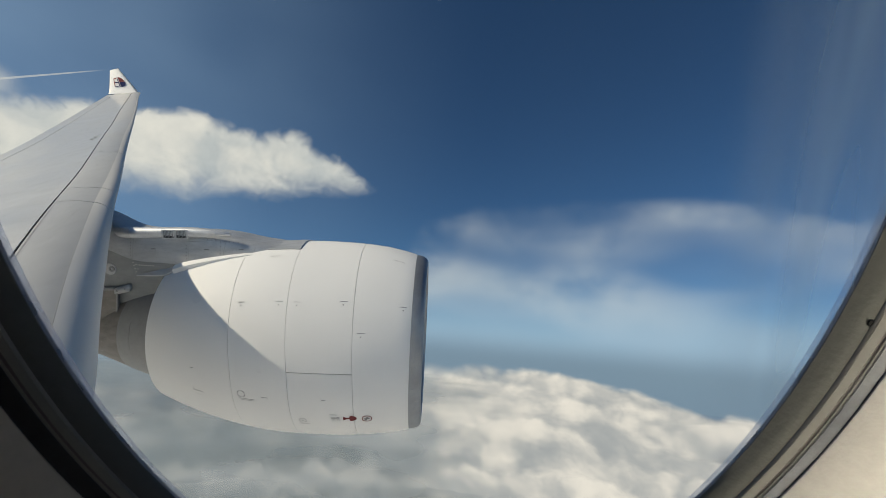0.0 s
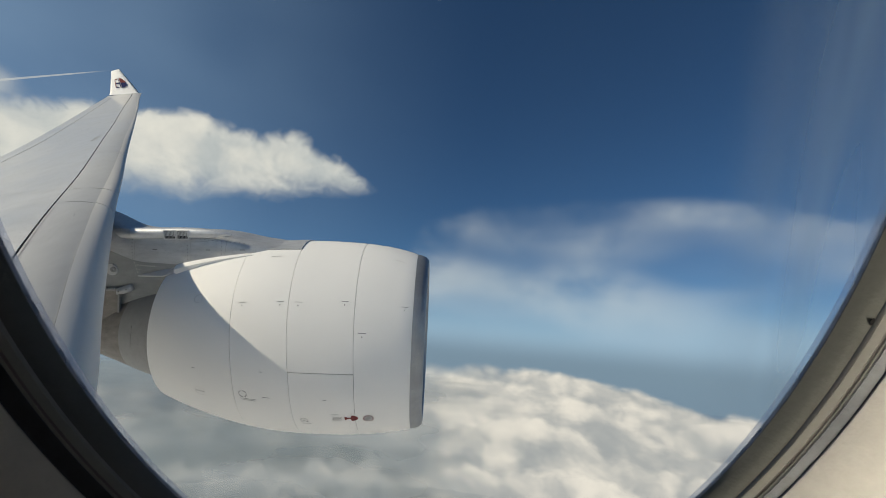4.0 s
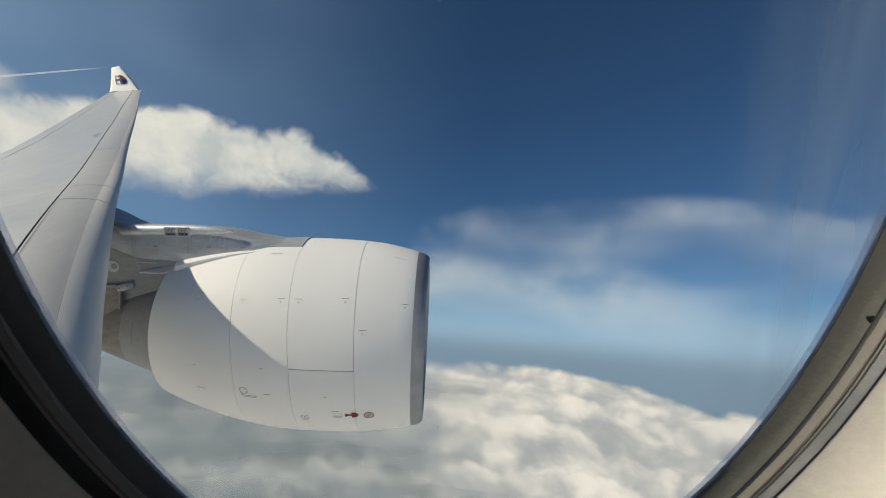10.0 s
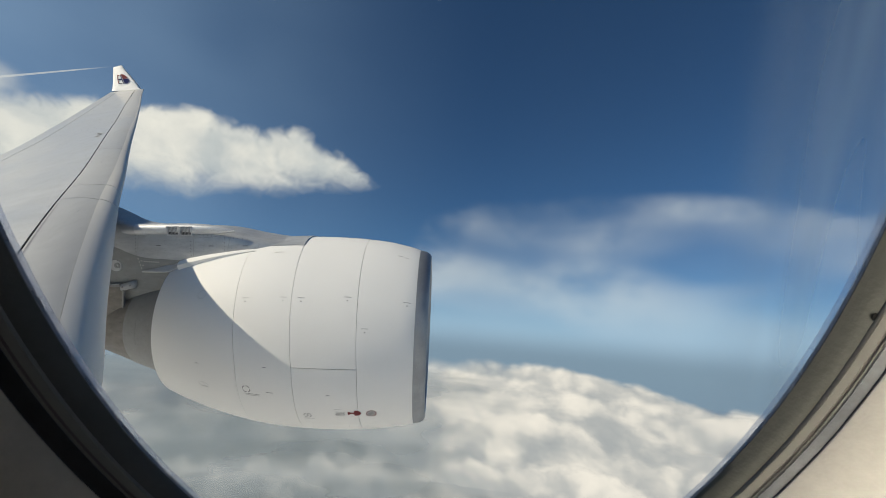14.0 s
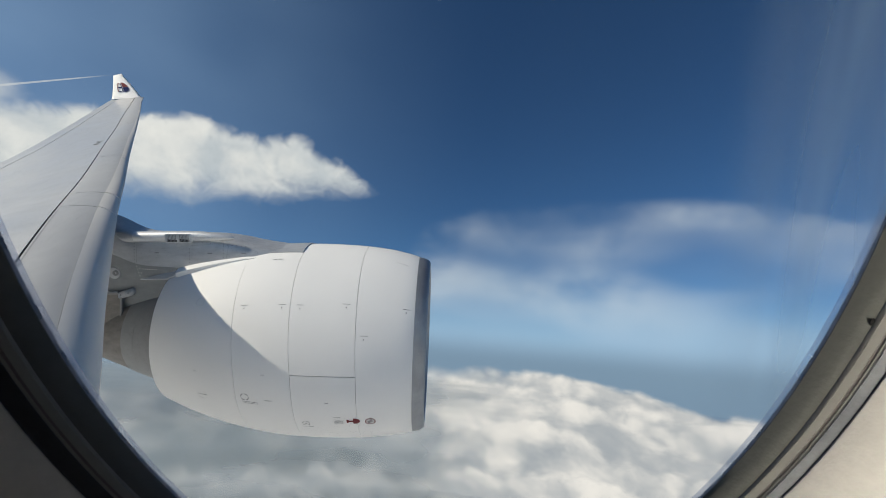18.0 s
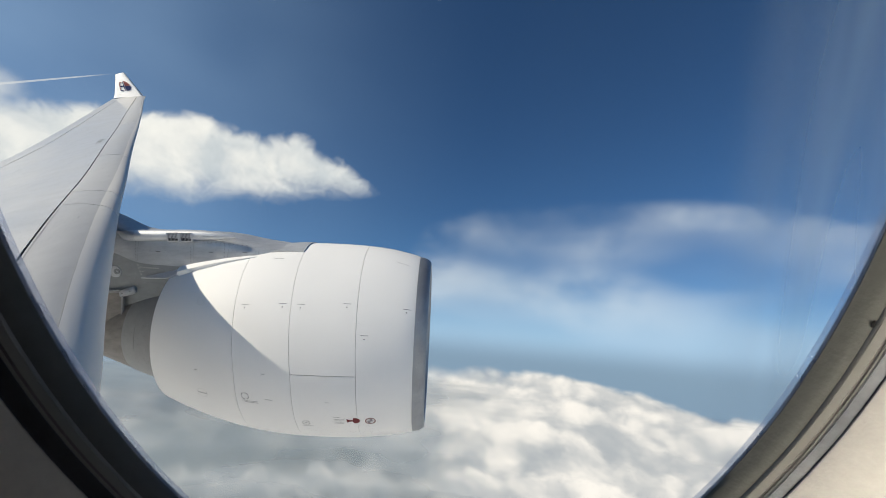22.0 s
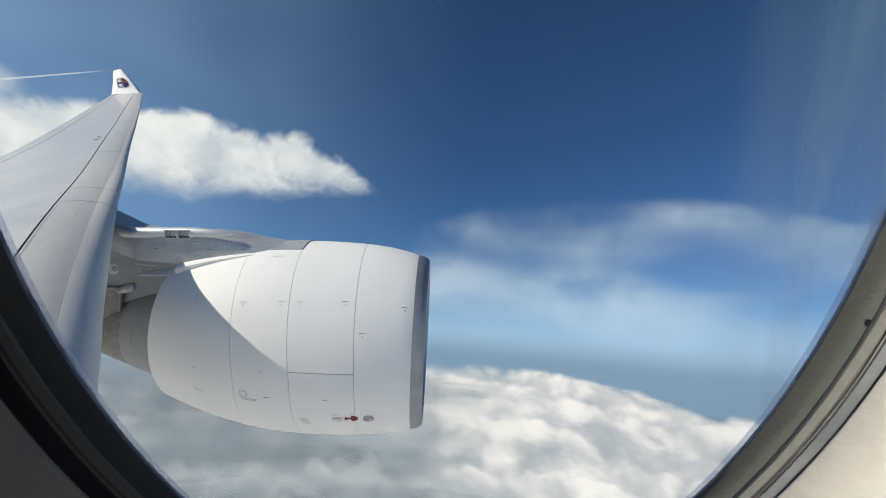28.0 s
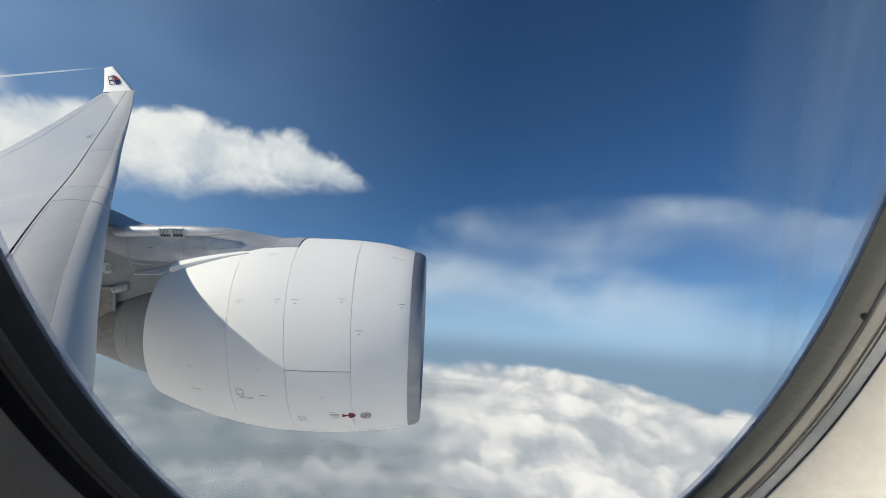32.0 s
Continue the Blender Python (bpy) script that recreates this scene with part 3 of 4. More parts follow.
# ---- clouds ----
def cloud_material(name, col=(0.80, 0.80, 0.80), through=0.15, grain=0.006, fray=0.7):
    """Soft cloud: the stored density and a fine noise decide how much light passes."""
    m, nt, p = nodes_of(name)
    nt.nodes.remove(p)
    out = nt.nodes["Material Output"]
    at = nt.nodes.new("ShaderNodeAttribute")
    at.attribute_name = "cover_share"
    fine = noise_tex(nt, grain, 6, 0.6)
    # share of cover, frayed by the noise
    ad = nt.nodes.new("ShaderNodeMath")
    ad.operation = "MULTIPLY_ADD"
    nt.links.new(fine.outputs["Fac"], ad.inputs[0])
    ad.inputs[1].default_value = fray
    ad.inputs[2].default_value = 1.0 - fray / 2
    su = nt.nodes.new("ShaderNodeMath")
    su.operation = "MULTIPLY"
    nt.links.new(at.outputs["Fac"], su.inputs[0])
    nt.links.new(ad.outputs["Value"], su.inputs[1])
    mr = nt.nodes.new("ShaderNodeMapRange")
    mr.interpolation_type = "SMOOTHSTEP"
    mr.inputs["From Min"].default_value = 0.05
    mr.inputs["From Max"].default_value = 0.85
    nt.links.new(su.outputs["Value"], mr.inputs["Value"])
    di = nt.nodes.new("ShaderNodeBsdfDiffuse")
    di.inputs["Color"].default_value = (*col, 1)
    tl = nt.nodes.new("ShaderNodeBsdfTranslucent")
    tl.inputs["Color"].default_value = (*col, 1)
    # droplets scatter sunlight all ways, so the shading leans towards the light
    ge = nt.nodes.new("ShaderNodeNewGeometry")
    va = nt.nodes.new("ShaderNodeVectorMath")
    va.operation = "MULTIPLY_ADD"
    va.inputs[1].default_value = (0.42, 0.42, 0.42)
    va.inputs[2].default_value = (SUN_DIR * 0.25 + Vector((0, 0, 1.0))).normalized()
    nt.links.new(ge.outputs["Normal"], va.inputs[0])
    vn = nt.nodes.new("ShaderNodeVectorMath")
    vn.operation = "NORMALIZE"
    nt.links.new(va.outputs["Vector"], vn.inputs[0])
    nt.links.new(vn.outputs["Vector"], di.inputs["Normal"])
    m1 = nt.nodes.new("ShaderNodeMixShader")
    m1.inputs["Fac"].default_value = through
    nt.links.new(di.outputs["BSDF"], m1.inputs[1])
    nt.links.new(tl.outputs["BSDF"], m1.inputs[2])
    tp = nt.nodes.new("ShaderNodeBsdfTransparent")
    m2 = nt.nodes.new("ShaderNodeMixShader")
    nt.links.new(mr.outputs["Result"], m2.inputs["Fac"])
    nt.links.new(tp.outputs["BSDF"], m2.inputs[1])
    nt.links.new(m1.outputs["Shader"], m2.inputs[2])
    nt.links.new(m2.outputs["Shader"], out.inputs["Surface"])
    return m


CLOUD = cloud_material("white_cloud")
HAZE = cloud_material("pale_haze", (0.40, 0.47, 0.51), 0.3, 0.003, 0.4)
SOFT = cloud_material("soft_haze_veil", (0.28, 0.345, 0.38), 0.3, 0.003, 0.5)


def distant_glow(name, low, high, grain, fray, strength=1.0):
    """The far backdrop of cloud and haze: glowing sheets with sun and shade painted in; cover_share lets the sky
    through, tone runs from shaded to sunlit.
    """
    m, nt, p = nodes_of(name)
    nt.nodes.remove(p)
    out = nt.nodes["Material Output"]
    at = nt.nodes.new("ShaderNodeAttribute")
    at.attribute_name = "cover_share"
    to = nt.nodes.new("ShaderNodeAttribute")
    to.attribute_name = "tone"
    fine = noise_tex(nt, grain, 6, 0.6)
    ad = nt.nodes.new("ShaderNodeMath")
    ad.operation = "MULTIPLY_ADD"
    nt.links.new(fine.outputs["Fac"], ad.inputs[0])
    ad.inputs[1].default_value = fray
    ad.inputs[2].default_value = 1.0 - fray / 2
    su = nt.nodes.new("ShaderNodeMath")
    su.operation = "MULTIPLY"
    su.use_clamp = True
    nt.links.new(at.outputs["Fac"], su.inputs[0])
    nt.links.new(ad.outputs["Value"], su.inputs[1])
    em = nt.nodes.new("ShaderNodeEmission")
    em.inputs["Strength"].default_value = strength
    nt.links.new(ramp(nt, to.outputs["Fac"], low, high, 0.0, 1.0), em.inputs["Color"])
    tp = nt.nodes.new("ShaderNodeBsdfTransparent")
    mx = nt.nodes.new("ShaderNodeMixShader")
    nt.links.new(su.outputs["Value"], mx.inputs["Fac"])
    nt.links.new(tp.outputs["BSDF"], mx.inputs[1])
    nt.links.new(em.outputs["Emission"], mx.inputs[2])
    nt.links.new(mx.outputs["Shader"], out.inputs["Surface"])
    return m


FAR_CLOUD = distant_glow("far_cloud_glow", (0.44, 0.47, 0.50), (0.72, 0.695, 0.66), 0.006, 0.35)
DECK = distant_glow("glow_cloud_sea", (0.345, 0.36, 0.385), (0.81, 0.75, 0.695), 0.02, 0.10)
FAR_VEIL = distant_glow("far_cloud_veil", (0.42, 0.50, 0.58), (0.66, 0.68, 0.69), 0.003, 0.3)
FAR_HAZE = distant_glow("far_haze_glow", (0.185, 0.265, 0.365), (0.30, 0.43, 0.60), 0.001, 0.0)


def heaps(p, octaves=4, gain=0.5):
    """Soft fractal noise from about 0 to 1."""
    v, amp, tot = 0.0, 1.0, 0.0
    q = Vector(p)
    for _ in range(octaves):
        v += amp * noise.noise(q)
        tot += amp
        amp *= gain
        q = q * 2.07 + Vector((11.3, 4.7, 7.1))
    return 0.5 + 0.9 * v / tot


def cloud_sheet(name, fn, us, vs, material, label, kind="stuff"):
    """fn(u, v) gives the place and the density."""
    nu, nv = len(us), len(vs)
    co, de, tone = [], [], []
    for u in us:
        for v in vs:
            q, d, *more = fn(u, v)
            co.append(q)
            de.append(d)
            tone.append(more[0] if more else 1.0)
    faces = [(i * nv + j, i * nv + j + 1, (i + 1) * nv + j + 1, (i + 1) * nv + j) for i in range(nu - 1) for j in range(nv - 1)]
    faces = [f for f in faces if max(de[k] for k in f) > 0.001]
    me = bpy.data.meshes.new(name)
    me.from_pydata([tuple(c) for c in co], [], faces)
    me.attributes.new("cover_share", "FLOAT", "POINT").data.foreach_set("value", de)
    me.attributes.new("tone", "FLOAT", "POINT").data.foreach_set("value", tone)
    me.shade_smooth()
    me.materials.append(material)
    return tagged(new(name, me), label, "cloud", kind=kind)


PERM = np.random.RandomState(11).permutation(256)
PERM = np.concatenate([PERM, PERM])
GRADS = np.random.RandomState(12).normal(size=(256, 3))
GRADS /= np.linalg.norm(GRADS, axis=1)[:, None]


def field(q):
    """Gradient noise of many places at once, from about -0.6 to 0.6; q is an array of (x, y, z)."""
    i = np.floor(q).astype(int)
    f = q - i
    w = f * f * f * (f * (f * 6 - 15) + 10)
    i &= 255
    total = 0.0
    for dx in (0, 1):
        for dy in (0, 1):
            for dz in (0, 1):
                g = GRADS[PERM[PERM[PERM[(i[:, 0] + dx) & 255] + ((i[:, 1] + dy) & 255)] + ((i[:, 2] + dz) & 255)]]
                dot = g[:, 0] * (f[:, 0] - dx) + g[:, 1] * (f[:, 1] - dy) + g[:, 2] * (f[:, 2] - dz)
                total = total + dot * (w[:, 0] if dx else 1 - w[:, 0]) * (w[:, 1] if dy else 1 - w[:, 1]) * (w[:, 2] if dz else 1 - w[:, 2])
    return total


def fractal(q, octaves, gain=0.5):
    """Soft fractal noise about 0."""
    v, amp = 0.0, 1.0
    for k in range(octaves):
        v = v + amp * field(q * 2.03 ** k + 17.3 * k)
        amp *= gain
    return v


def billow(q, octaves, gain=0.5, ease=0.07):
    """Rounded heads with soft creases between them, from 0 to about 1."""
    v, amp, tot = 0.0, 1.0, 0.0
    for k in range(octaves):
        v = v + amp * (np.sqrt(field(q * 2.1 ** k + 9.7 * k) ** 2 + ease * ease) - ease)
        tot += amp
        amp *= gain
    return v / tot * 2.2


def ease(a, b, x):
    t = np.clip((x - a) / (b - a), 0, 1)
    return t * t * (3 - 2 * t)


def cloud_mesh(name, co, cover, tone, nu, nv, material, label, kind="stuff"):
    """A sheet of nu by nv places with its share of cover; wholly clear faces are left out."""
    idx = np.arange(nu * nv).reshape(nu, nv)
    quads = np.stack([idx[:-1, :-1], idx[:-1, 1:], idx[1:, 1:], idx[1:, :-1]], -1).reshape(-1, 4)
    quads = quads[cover[quads].max(axis=1) > 0.03]
    me = bpy.data.meshes.new(name)
    me.vertices.add(len(co))
    me.vertices.foreach_set("co", co.astype(np.float32).ravel())
    me.loops.add(quads.size)
    me.loops.foreach_set("vertex_index", quads.astype(np.int32).ravel())
    me.polygons.add(len(quads))
    me.polygons.foreach_set("loop_start", np.arange(0, quads.size, 4, dtype=np.int32))
    me.attributes.new("cover_share", "FLOAT", "POINT").data.foreach_set("value", cover.astype(np.float32))
    me.attributes.new("tone", "FLOAT", "POINT").data.foreach_set("value", tone.astype(np.float32))
    me.update(calc_edges=True)
    me.validate()
    me.shade_smooth()
    me.materials.append(material)
    return tagged(new(name, me), label, "cloud", kind=kind)


def cloud_roll(r0, top, low, swing, seed, nu=560, nv=110):
    """One roll of the far cloud sea at the distance r0: soft heads from the foot (low) up to a frayed crest (top), both in degrees."""
    deg = np.repeat(np.linspace(28, 152, nu), nv)
    v = np.tile(np.linspace(0, 1, nv), nu)
    az = np.radians(deg)
    u = deg / 9.0
    o = np.zeros_like(u)
    line = lambda k, d: np.stack([u * k, o + seed * 3.7 + d, o], 1)
    crest = top + 1.1 * np.exp(-((deg - 81) / 13) ** 2) - 2.3 * (1 - ease(46, 76, deg)) + swing * (1.6 * fractal(line(0.5, 0.0), 2) + 1.1 * (billow(line(1.0, 5.0), 3, 0.5, 0.05) - 0.4))
    reach = top + 1.1 + 2.0 * swing
    el = low + (reach - low) * v
    q = np.stack([u, el / 9.0 * 1.35, o + seed * 1.9], 1)
    warp = np.stack([fractal(q * 1.1 + 31, 4, 0.55), fractal(q * 1.1 + 57, 4, 0.55), o], 1)

    def heads(p):
        return billow(p * 1.05 + 0.22 * warp, 5, 0.50, 0.08)

    relief = heads(q)
    frays = fractal(q * 2.0 + 1.0 * warp + 3.0, 6, 0.6)
    # cover: full under the crest, frayed along it, broken abeam and aft
    inside = crest + 1.3 * swing * (relief - 0.35) + 0.4 * frays - el
    aft = ease(73, 99, deg + 26 * fractal(q * 0.5 + 11, 3))
    share = ease(-0.2, 0.7 + 1.0 * aft, inside)
    share = share * (1 - aft * (1 - 0.22 - 0.50 * ease(-0.30, 0.40, fractal(q * 0.8 + 0.5 * warp + 19, 5, 0.5))))
    share = share * ease(0.0, 0.3, v + 0.15 * frays) * ease(28, 38, deg) * (1 - ease(136, 151, deg))
    # sun and shade painted into the glow: thick heads and sunward sides lighter
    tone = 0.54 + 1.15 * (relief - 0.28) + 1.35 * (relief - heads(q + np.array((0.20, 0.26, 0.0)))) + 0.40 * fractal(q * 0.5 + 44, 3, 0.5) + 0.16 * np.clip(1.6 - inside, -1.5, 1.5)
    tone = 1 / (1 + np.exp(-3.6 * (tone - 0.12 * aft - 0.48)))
    size = r0 * radians(9.0)
    r = r0 * (1 + 0.16 * v ** 1.5) - size * (0.4 * relief + 0.30 * fractal(q * 0.45 + 2, 2))
    e = np.radians(el)
    at = np.stack([np.cos(e) * np.cos(az), np.cos(e) * np.sin(az), np.sin(e)], 1) * r[:, None]
    return at, share, tone, nu, nv


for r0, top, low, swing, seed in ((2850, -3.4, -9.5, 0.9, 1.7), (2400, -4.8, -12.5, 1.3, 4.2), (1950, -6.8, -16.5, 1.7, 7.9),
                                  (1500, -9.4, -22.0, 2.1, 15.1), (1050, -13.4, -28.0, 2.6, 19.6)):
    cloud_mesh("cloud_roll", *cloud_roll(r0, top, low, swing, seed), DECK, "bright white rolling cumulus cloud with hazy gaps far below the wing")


def mist(az, lr):
    """A thin milky layer over the cloud sea."""
    r = math.exp(lr)
    x, y = r * math.cos(radians(az)), r * math.sin(radians(az))
    return Vector((x, y, -436 + 6 * noise.noise((x / 700, y / 700, 4.0)))), (0.55 + 0.25 * (heaps((x / 500, y / 500, 8.0), 3) - 0.5)) * (1 - smooth(2300, 3300, r))


cloud_sheet("cloud_veil", mist, span(20, 165, 200), span(math.log(300), math.log(3400), 60), SOFT, "thin blue-grey haze layer over the coast")


def aft_haze(az, lr):
    """Soft haze above the broken cloud on the aft side."""
    r = math.exp(lr)
    x, y = r * math.cos(radians(az)), r * math.sin(radians(az))
    soft = heaps((x / 265, y / 265, 15.0), 4)
    d = smooth(70, 98, az + 20 * (soft - 0.5)) * (0.66 + 0.20 * (soft - 0.5)) * (0.62 + 0.38 * smooth(530, 1000, r)) * (1 - smooth(790, 1430, r)) * (1 - smooth(150, 165, az))
    return Vector((x, y, -90 + 5 * noise.noise((x / 700, y / 700, 6.0)))), d


cloud_sheet("cloud_veil", aft_haze, span(60, 166, 170), span(math.log(190), math.log(1450), 80), HAZE, "soft pale blue-grey haze above the broken cloud")


def under(az, r):
    """The plain lower part of the cloud sea, below the aircraft and away from the port side: unseen, there to bounce
    light up.
    """
    x, y = r * math.cos(radians(az)), r * math.sin(radians(az))
    side = smooth(0, 25, abs((az + 90) % 360 - 180) - 70)
    d = max(side * (1 - smooth(2300, 3000, r)), 1 - smooth(430, 560, r)) * (0.95 + 0.2 * heaps((x / 500, y / 500, 9.0), 3))
    return Vector((x, y, -272 + 20 * noise.noise((x / 300, y / 300, 2.0)))), d


cloud_sheet("cloud_deck", under, span(0, 360, 180), [0.05, 60, 120, 180, 240, 300, 360, 400, 440, 480, 520, 560, 640, 760, 900, 1100, 1400, 1800, 2300, 3000], CLOUD, "plain white unseen cloud deck below the aircraft that bounces light up")


def bank(az0, az1, el0, el1, dist, size, seed, fill, ragged, octaves, lit, mid=0.5, foot=0.1, tilt=0.0, broken=0.0):
    """A far bank of cloud: frayed at its edge by the noise, its glow painted brighter on the side of the light."""
    def fn(u, v):
        az, el = radians(az0 + (az1 - az0) * u), radians(el0 + (el1 - el0) * v - tilt * (u - 0.5))
        way = Vector((math.cos(el) * math.cos(az), math.cos(el) * math.sin(az), math.sin(el)))
        q = way * dist / size + Vector((seed, seed * 0.7, 0))
        f = heaps((q.x, q.y, q.z * 1.4), octaves, 0.5)
        toward = heaps((q.x - 0.10, q.y, q.z * 1.4 + 0.16), max(3, octaves - 2), 0.5)
        su = (u - mid) / (mid if u < mid else 1 - mid)
        inside = 1 - su * su - (2 * v - 1) ** 2
        d = fill * smooth(0.0, 0.75, 0.8 * inside + ragged * (f - 0.5)) * smooth(0.0, 0.3, inside) * smooth(0.0, foot, v)
        d *= 1 - broken + broken * smooth(0.28, 0.72, heaps((q.x * 0.55 + 3, q.y * 0.55, q.z * 1.6), 3))
        tone = min(1.0, max(0.0, 0.55 + lit * (f - toward) + 0.45 * (v - 0.5)))
        return way * dist, d, tone
    return fn


def haze(az, el):
    """The pale band that hides the horizon: haze painted as a glowing ring."""
    a, e = radians(az), radians(el)
    d = 0.92 * (1 - smooth(-1.0, 8.5, el)) * smooth(-7.7, -5.0, el)
    return Vector((math.cos(e) * math.cos(a), math.cos(e) * math.sin(a), math.sin(e))) * 3300, d, smooth(-1.8, 2.2, el)


# ---- more clouds ----
cloud_sheet("haze_band", haze, span(0, 360, 121), span(-8.5, 9, 30), FAR_HAZE, "pale blue glowing haze band along the horizon", "structure")


def cumulus(az0, az1, tip, shoulder, foot, slope, tall, dist, seed, nu=420, nv=150):
    """A far heaped cloud: a soft flat foot, a billowing crest, and a tapering tip towards the bow. Angles in degrees."""
    deg = np.repeat(np.linspace(az0, az1, nu), nv)
    v = np.tile(np.linspace(0, 1, nv), nu)
    base = foot - slope * (deg - tip)
    el = base - 3.0 + (tall + 8.0) * v
    o = np.zeros_like(deg)
    q = np.stack([deg / 9.0, el / 8.0, o + seed], 1)
    warp = np.stack([fractal(q * 1.1 + 31, 4, 0.55), fractal(q * 1.1 + 57, 4, 0.55), o], 1)

    def heads(p):
        return billow(p * 0.9 + 0.30 * warp, 5, 0.5, 0.10)

    relief = heads(q)
    frays = fractal(q * 1.8 + 0.8 * warp + 3.0, 6, 0.58)
    body = ease(tip, shoulder, deg) ** 0.8 * (1 - ease(az1 - 12, az1 - 1, deg))
    crest = base + tall * body + 3.4 * (relief - 0.30) * body + 1.6 * fractal(q * 0.5 + 9, 2) * body - 0.8 * (1 - body)
    up = crest + 1.1 * frays - el
    down = el - base - 0.5 + 1.6 * frays
    share = ease(-0.3, 1.5, up) * ease(-1.6, 2.4, down) * ease(0.02, 0.30, body)
    # lit crests and shaded hollows are painted into the emission tone
    tone = 0.58 + 1.1 * (relief - 0.28) + 1.2 * (relief - heads(q + np.array((0.18, 0.22, 0.0)))) + 0.35 * fractal(q * 0.6 + 44, 4, 0.6) + 0.045 * (el - base - 4.0)
    a, e = np.radians(deg), np.radians(el)
    at = np.stack([np.cos(e) * np.cos(a), np.cos(e) * np.sin(a), np.sin(e)], 1) * dist
    return at, 0.95 * share, 1 / (1 + np.exp(-3.8 * (tone - 0.5))), nu, nv


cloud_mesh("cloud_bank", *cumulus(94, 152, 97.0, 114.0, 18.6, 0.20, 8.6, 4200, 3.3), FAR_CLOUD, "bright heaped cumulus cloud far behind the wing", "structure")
cloud_sheet("cloud_bank", bank(131, 172, 6, 21, 4300, 860, 5.4, 0.95, 1.15, 5, 1.9, 0.5, 0.4, 6.0), span(0, 1, 240), span(0, 1, 180), FAR_CLOUD, "heaped cloud bank far behind the wing, glowing with painted sun and shade", "structure")
cloud_sheet("cloud_veil", bank(28, 114, -4, 19, 4000, 1300, 7.0, 0.53, 1.5, 5, 1.2, 0.5, 0.3, 0.0, 0.9), span(0, 1, 300), span(0, 1, 140), FAR_VEIL, "thin hazy cloud veil above the horizon", "structure")


def sunward_glow(az, el):
    """A thin high glowing sheet, added to paint the sky brighter towards the sun."""
    a, e = radians(az), radians(el)
    d = 0.44 * smooth(84, 162, az) * (1 - smooth(20, 70, el)) * (1 + 0.3 * noise.noise((az / 9, el / 5, 3.0)))
    return Vector((math.cos(e) * math.cos(a), math.cos(e) * math.sin(a), math.sin(e))) * 4600, d * (1 - smooth(185, 230, az)), 1.0


cloud_sheet("cloud_veil", sunward_glow, span(80, 232, 80), span(-2, 71, 40), FAR_HAZE, "thin high glowing sheet that lightens the sky towards the sun", "structure")

# ---- contrail ----
def trail(u, v):
    """A straight contrail far off: u along it, v round it."""
    a, b = Vector((-0.7139, 0.6201, 0.3333)), Vector((-0.6040, 0.6920, 0.4075))
    c = (a + (b - a) * (u * 1.45 - 0.45)) * 4500
    r = 11.5 - 7.5 * u
    w = radians(360 * v)
    return c + Vector((0, 0.4 * math.sin(w), math.cos(w))) * r, 0.24 * (1 - smooth(0.7, 1.0, u)) + 0.05 * noise.noise((u * 30, 0, 0))


cloud_sheet("contrail", trail, span(0, 1, 60), span(0, 1, 9), FAR_CLOUD, "thin straight white contrail in the blue sky", "structure")

# ---- engine markings ----
def decal(name, quads, material, parent=None, lift=0.004):
    """Thin painted marks on the cowls: each quad is (x, angle, length along the axis, height round the skin in metres)."""
    bm = bmesh.new()
    for x, a, w, h in quads:
        da = math.degrees(h / RADIUS(x))
        n = 4
        top = [bm.verts.new(cowl_point(x + w * (i / n - 0.5), a - da / 2, -lift)) for i in range(n + 1)]
        low = [bm.verts.new(cowl_point(x + w * (i / n - 0.5), a + da / 2, -lift)) for i in range(n + 1)]
        for i in range(n):
            bm.faces.new((top[i], low[i], low[i + 1], top[i + 1]))
    return part(name, bm, material, parent or engine)


def ring_mark(x, a, r, width, gaps, material, name="ring_marking"):
    """A painted ring with gaps."""
    bm = bmesh.new()
    n = 48
    for i in range(n):
        if gaps and (i * gaps / n) % 1 < 0.25:
            continue
        quad = []
        for k, rr in ((i, r), (i, r - width), (i + 1, r - width), (i + 1, r)):
            t = 2 * math.pi * k / n
            quad.append(bm.verts.new(cowl_point(x + rr * math.cos(t), a - math.degrees(rr * math.sin(t) / RADIUS(x)), -0.004)))
        bm.faces.new(quad)
    bmesh.ops.remove_doubles(bm, verts=bm.verts, dist=0.0005)
    return part(name, bm, material, engine)


for x, a in ((-0.757, 53.2), (-0.161, 52.6), (0.003, 52.7), (0.695, 51.2), (1.49, 51.5), (0.876, 67.3)):
    off = 0.09 if x < 0.0 or x > 1.4 else 0.1
    shift = 0.05 if x in (0.003, 0.876, -0.757) else -0.03
    mark = decal("latch_marking", [(x + shift, a - 0.4, 0.10, 0.007)], INK)
    ring_mark(x + shift, a + 1.5, 0.009, 0.008, 0, INK, "latch_dot")
for x, a, w in ((1.30, 17.2, 0.07), (1.40, 17.9, 0.05), (-0.47, 21.6, 0.06), (-0.39, 21.6, 0.07), (-1.19, 18.4, 0.06), (-1.11, 18.4, 0.05), (-1.60, 14.0, 0.08),
                (-1.358, 91.3, 0.05), (-1.309, 107.2, 0.13), (-0.387, 88.9, 0.05), (-0.341, 104.1, 0.10), (0.446, 103.8, 0.05), (1.06, 140, 0.16)):
    decal("stencil_marking", [(x, a, w, 0.009)], INK)
ring_mark(-0.665, 103.2, 0.058, 0.011, 4, INK)
ring_mark(0.125, 120.2, 0.055, 0.010, 4, INK)
ring_mark(0.125, 120.2, 0.014, 0.010, 0, INK)
ring_mark(-1.372, 49.5, 0.062, 0.003, 0, INK, "access_port")
ring_mark(-1.309, 107.2, 0.075, 0.002, 0, INK, "access_port")
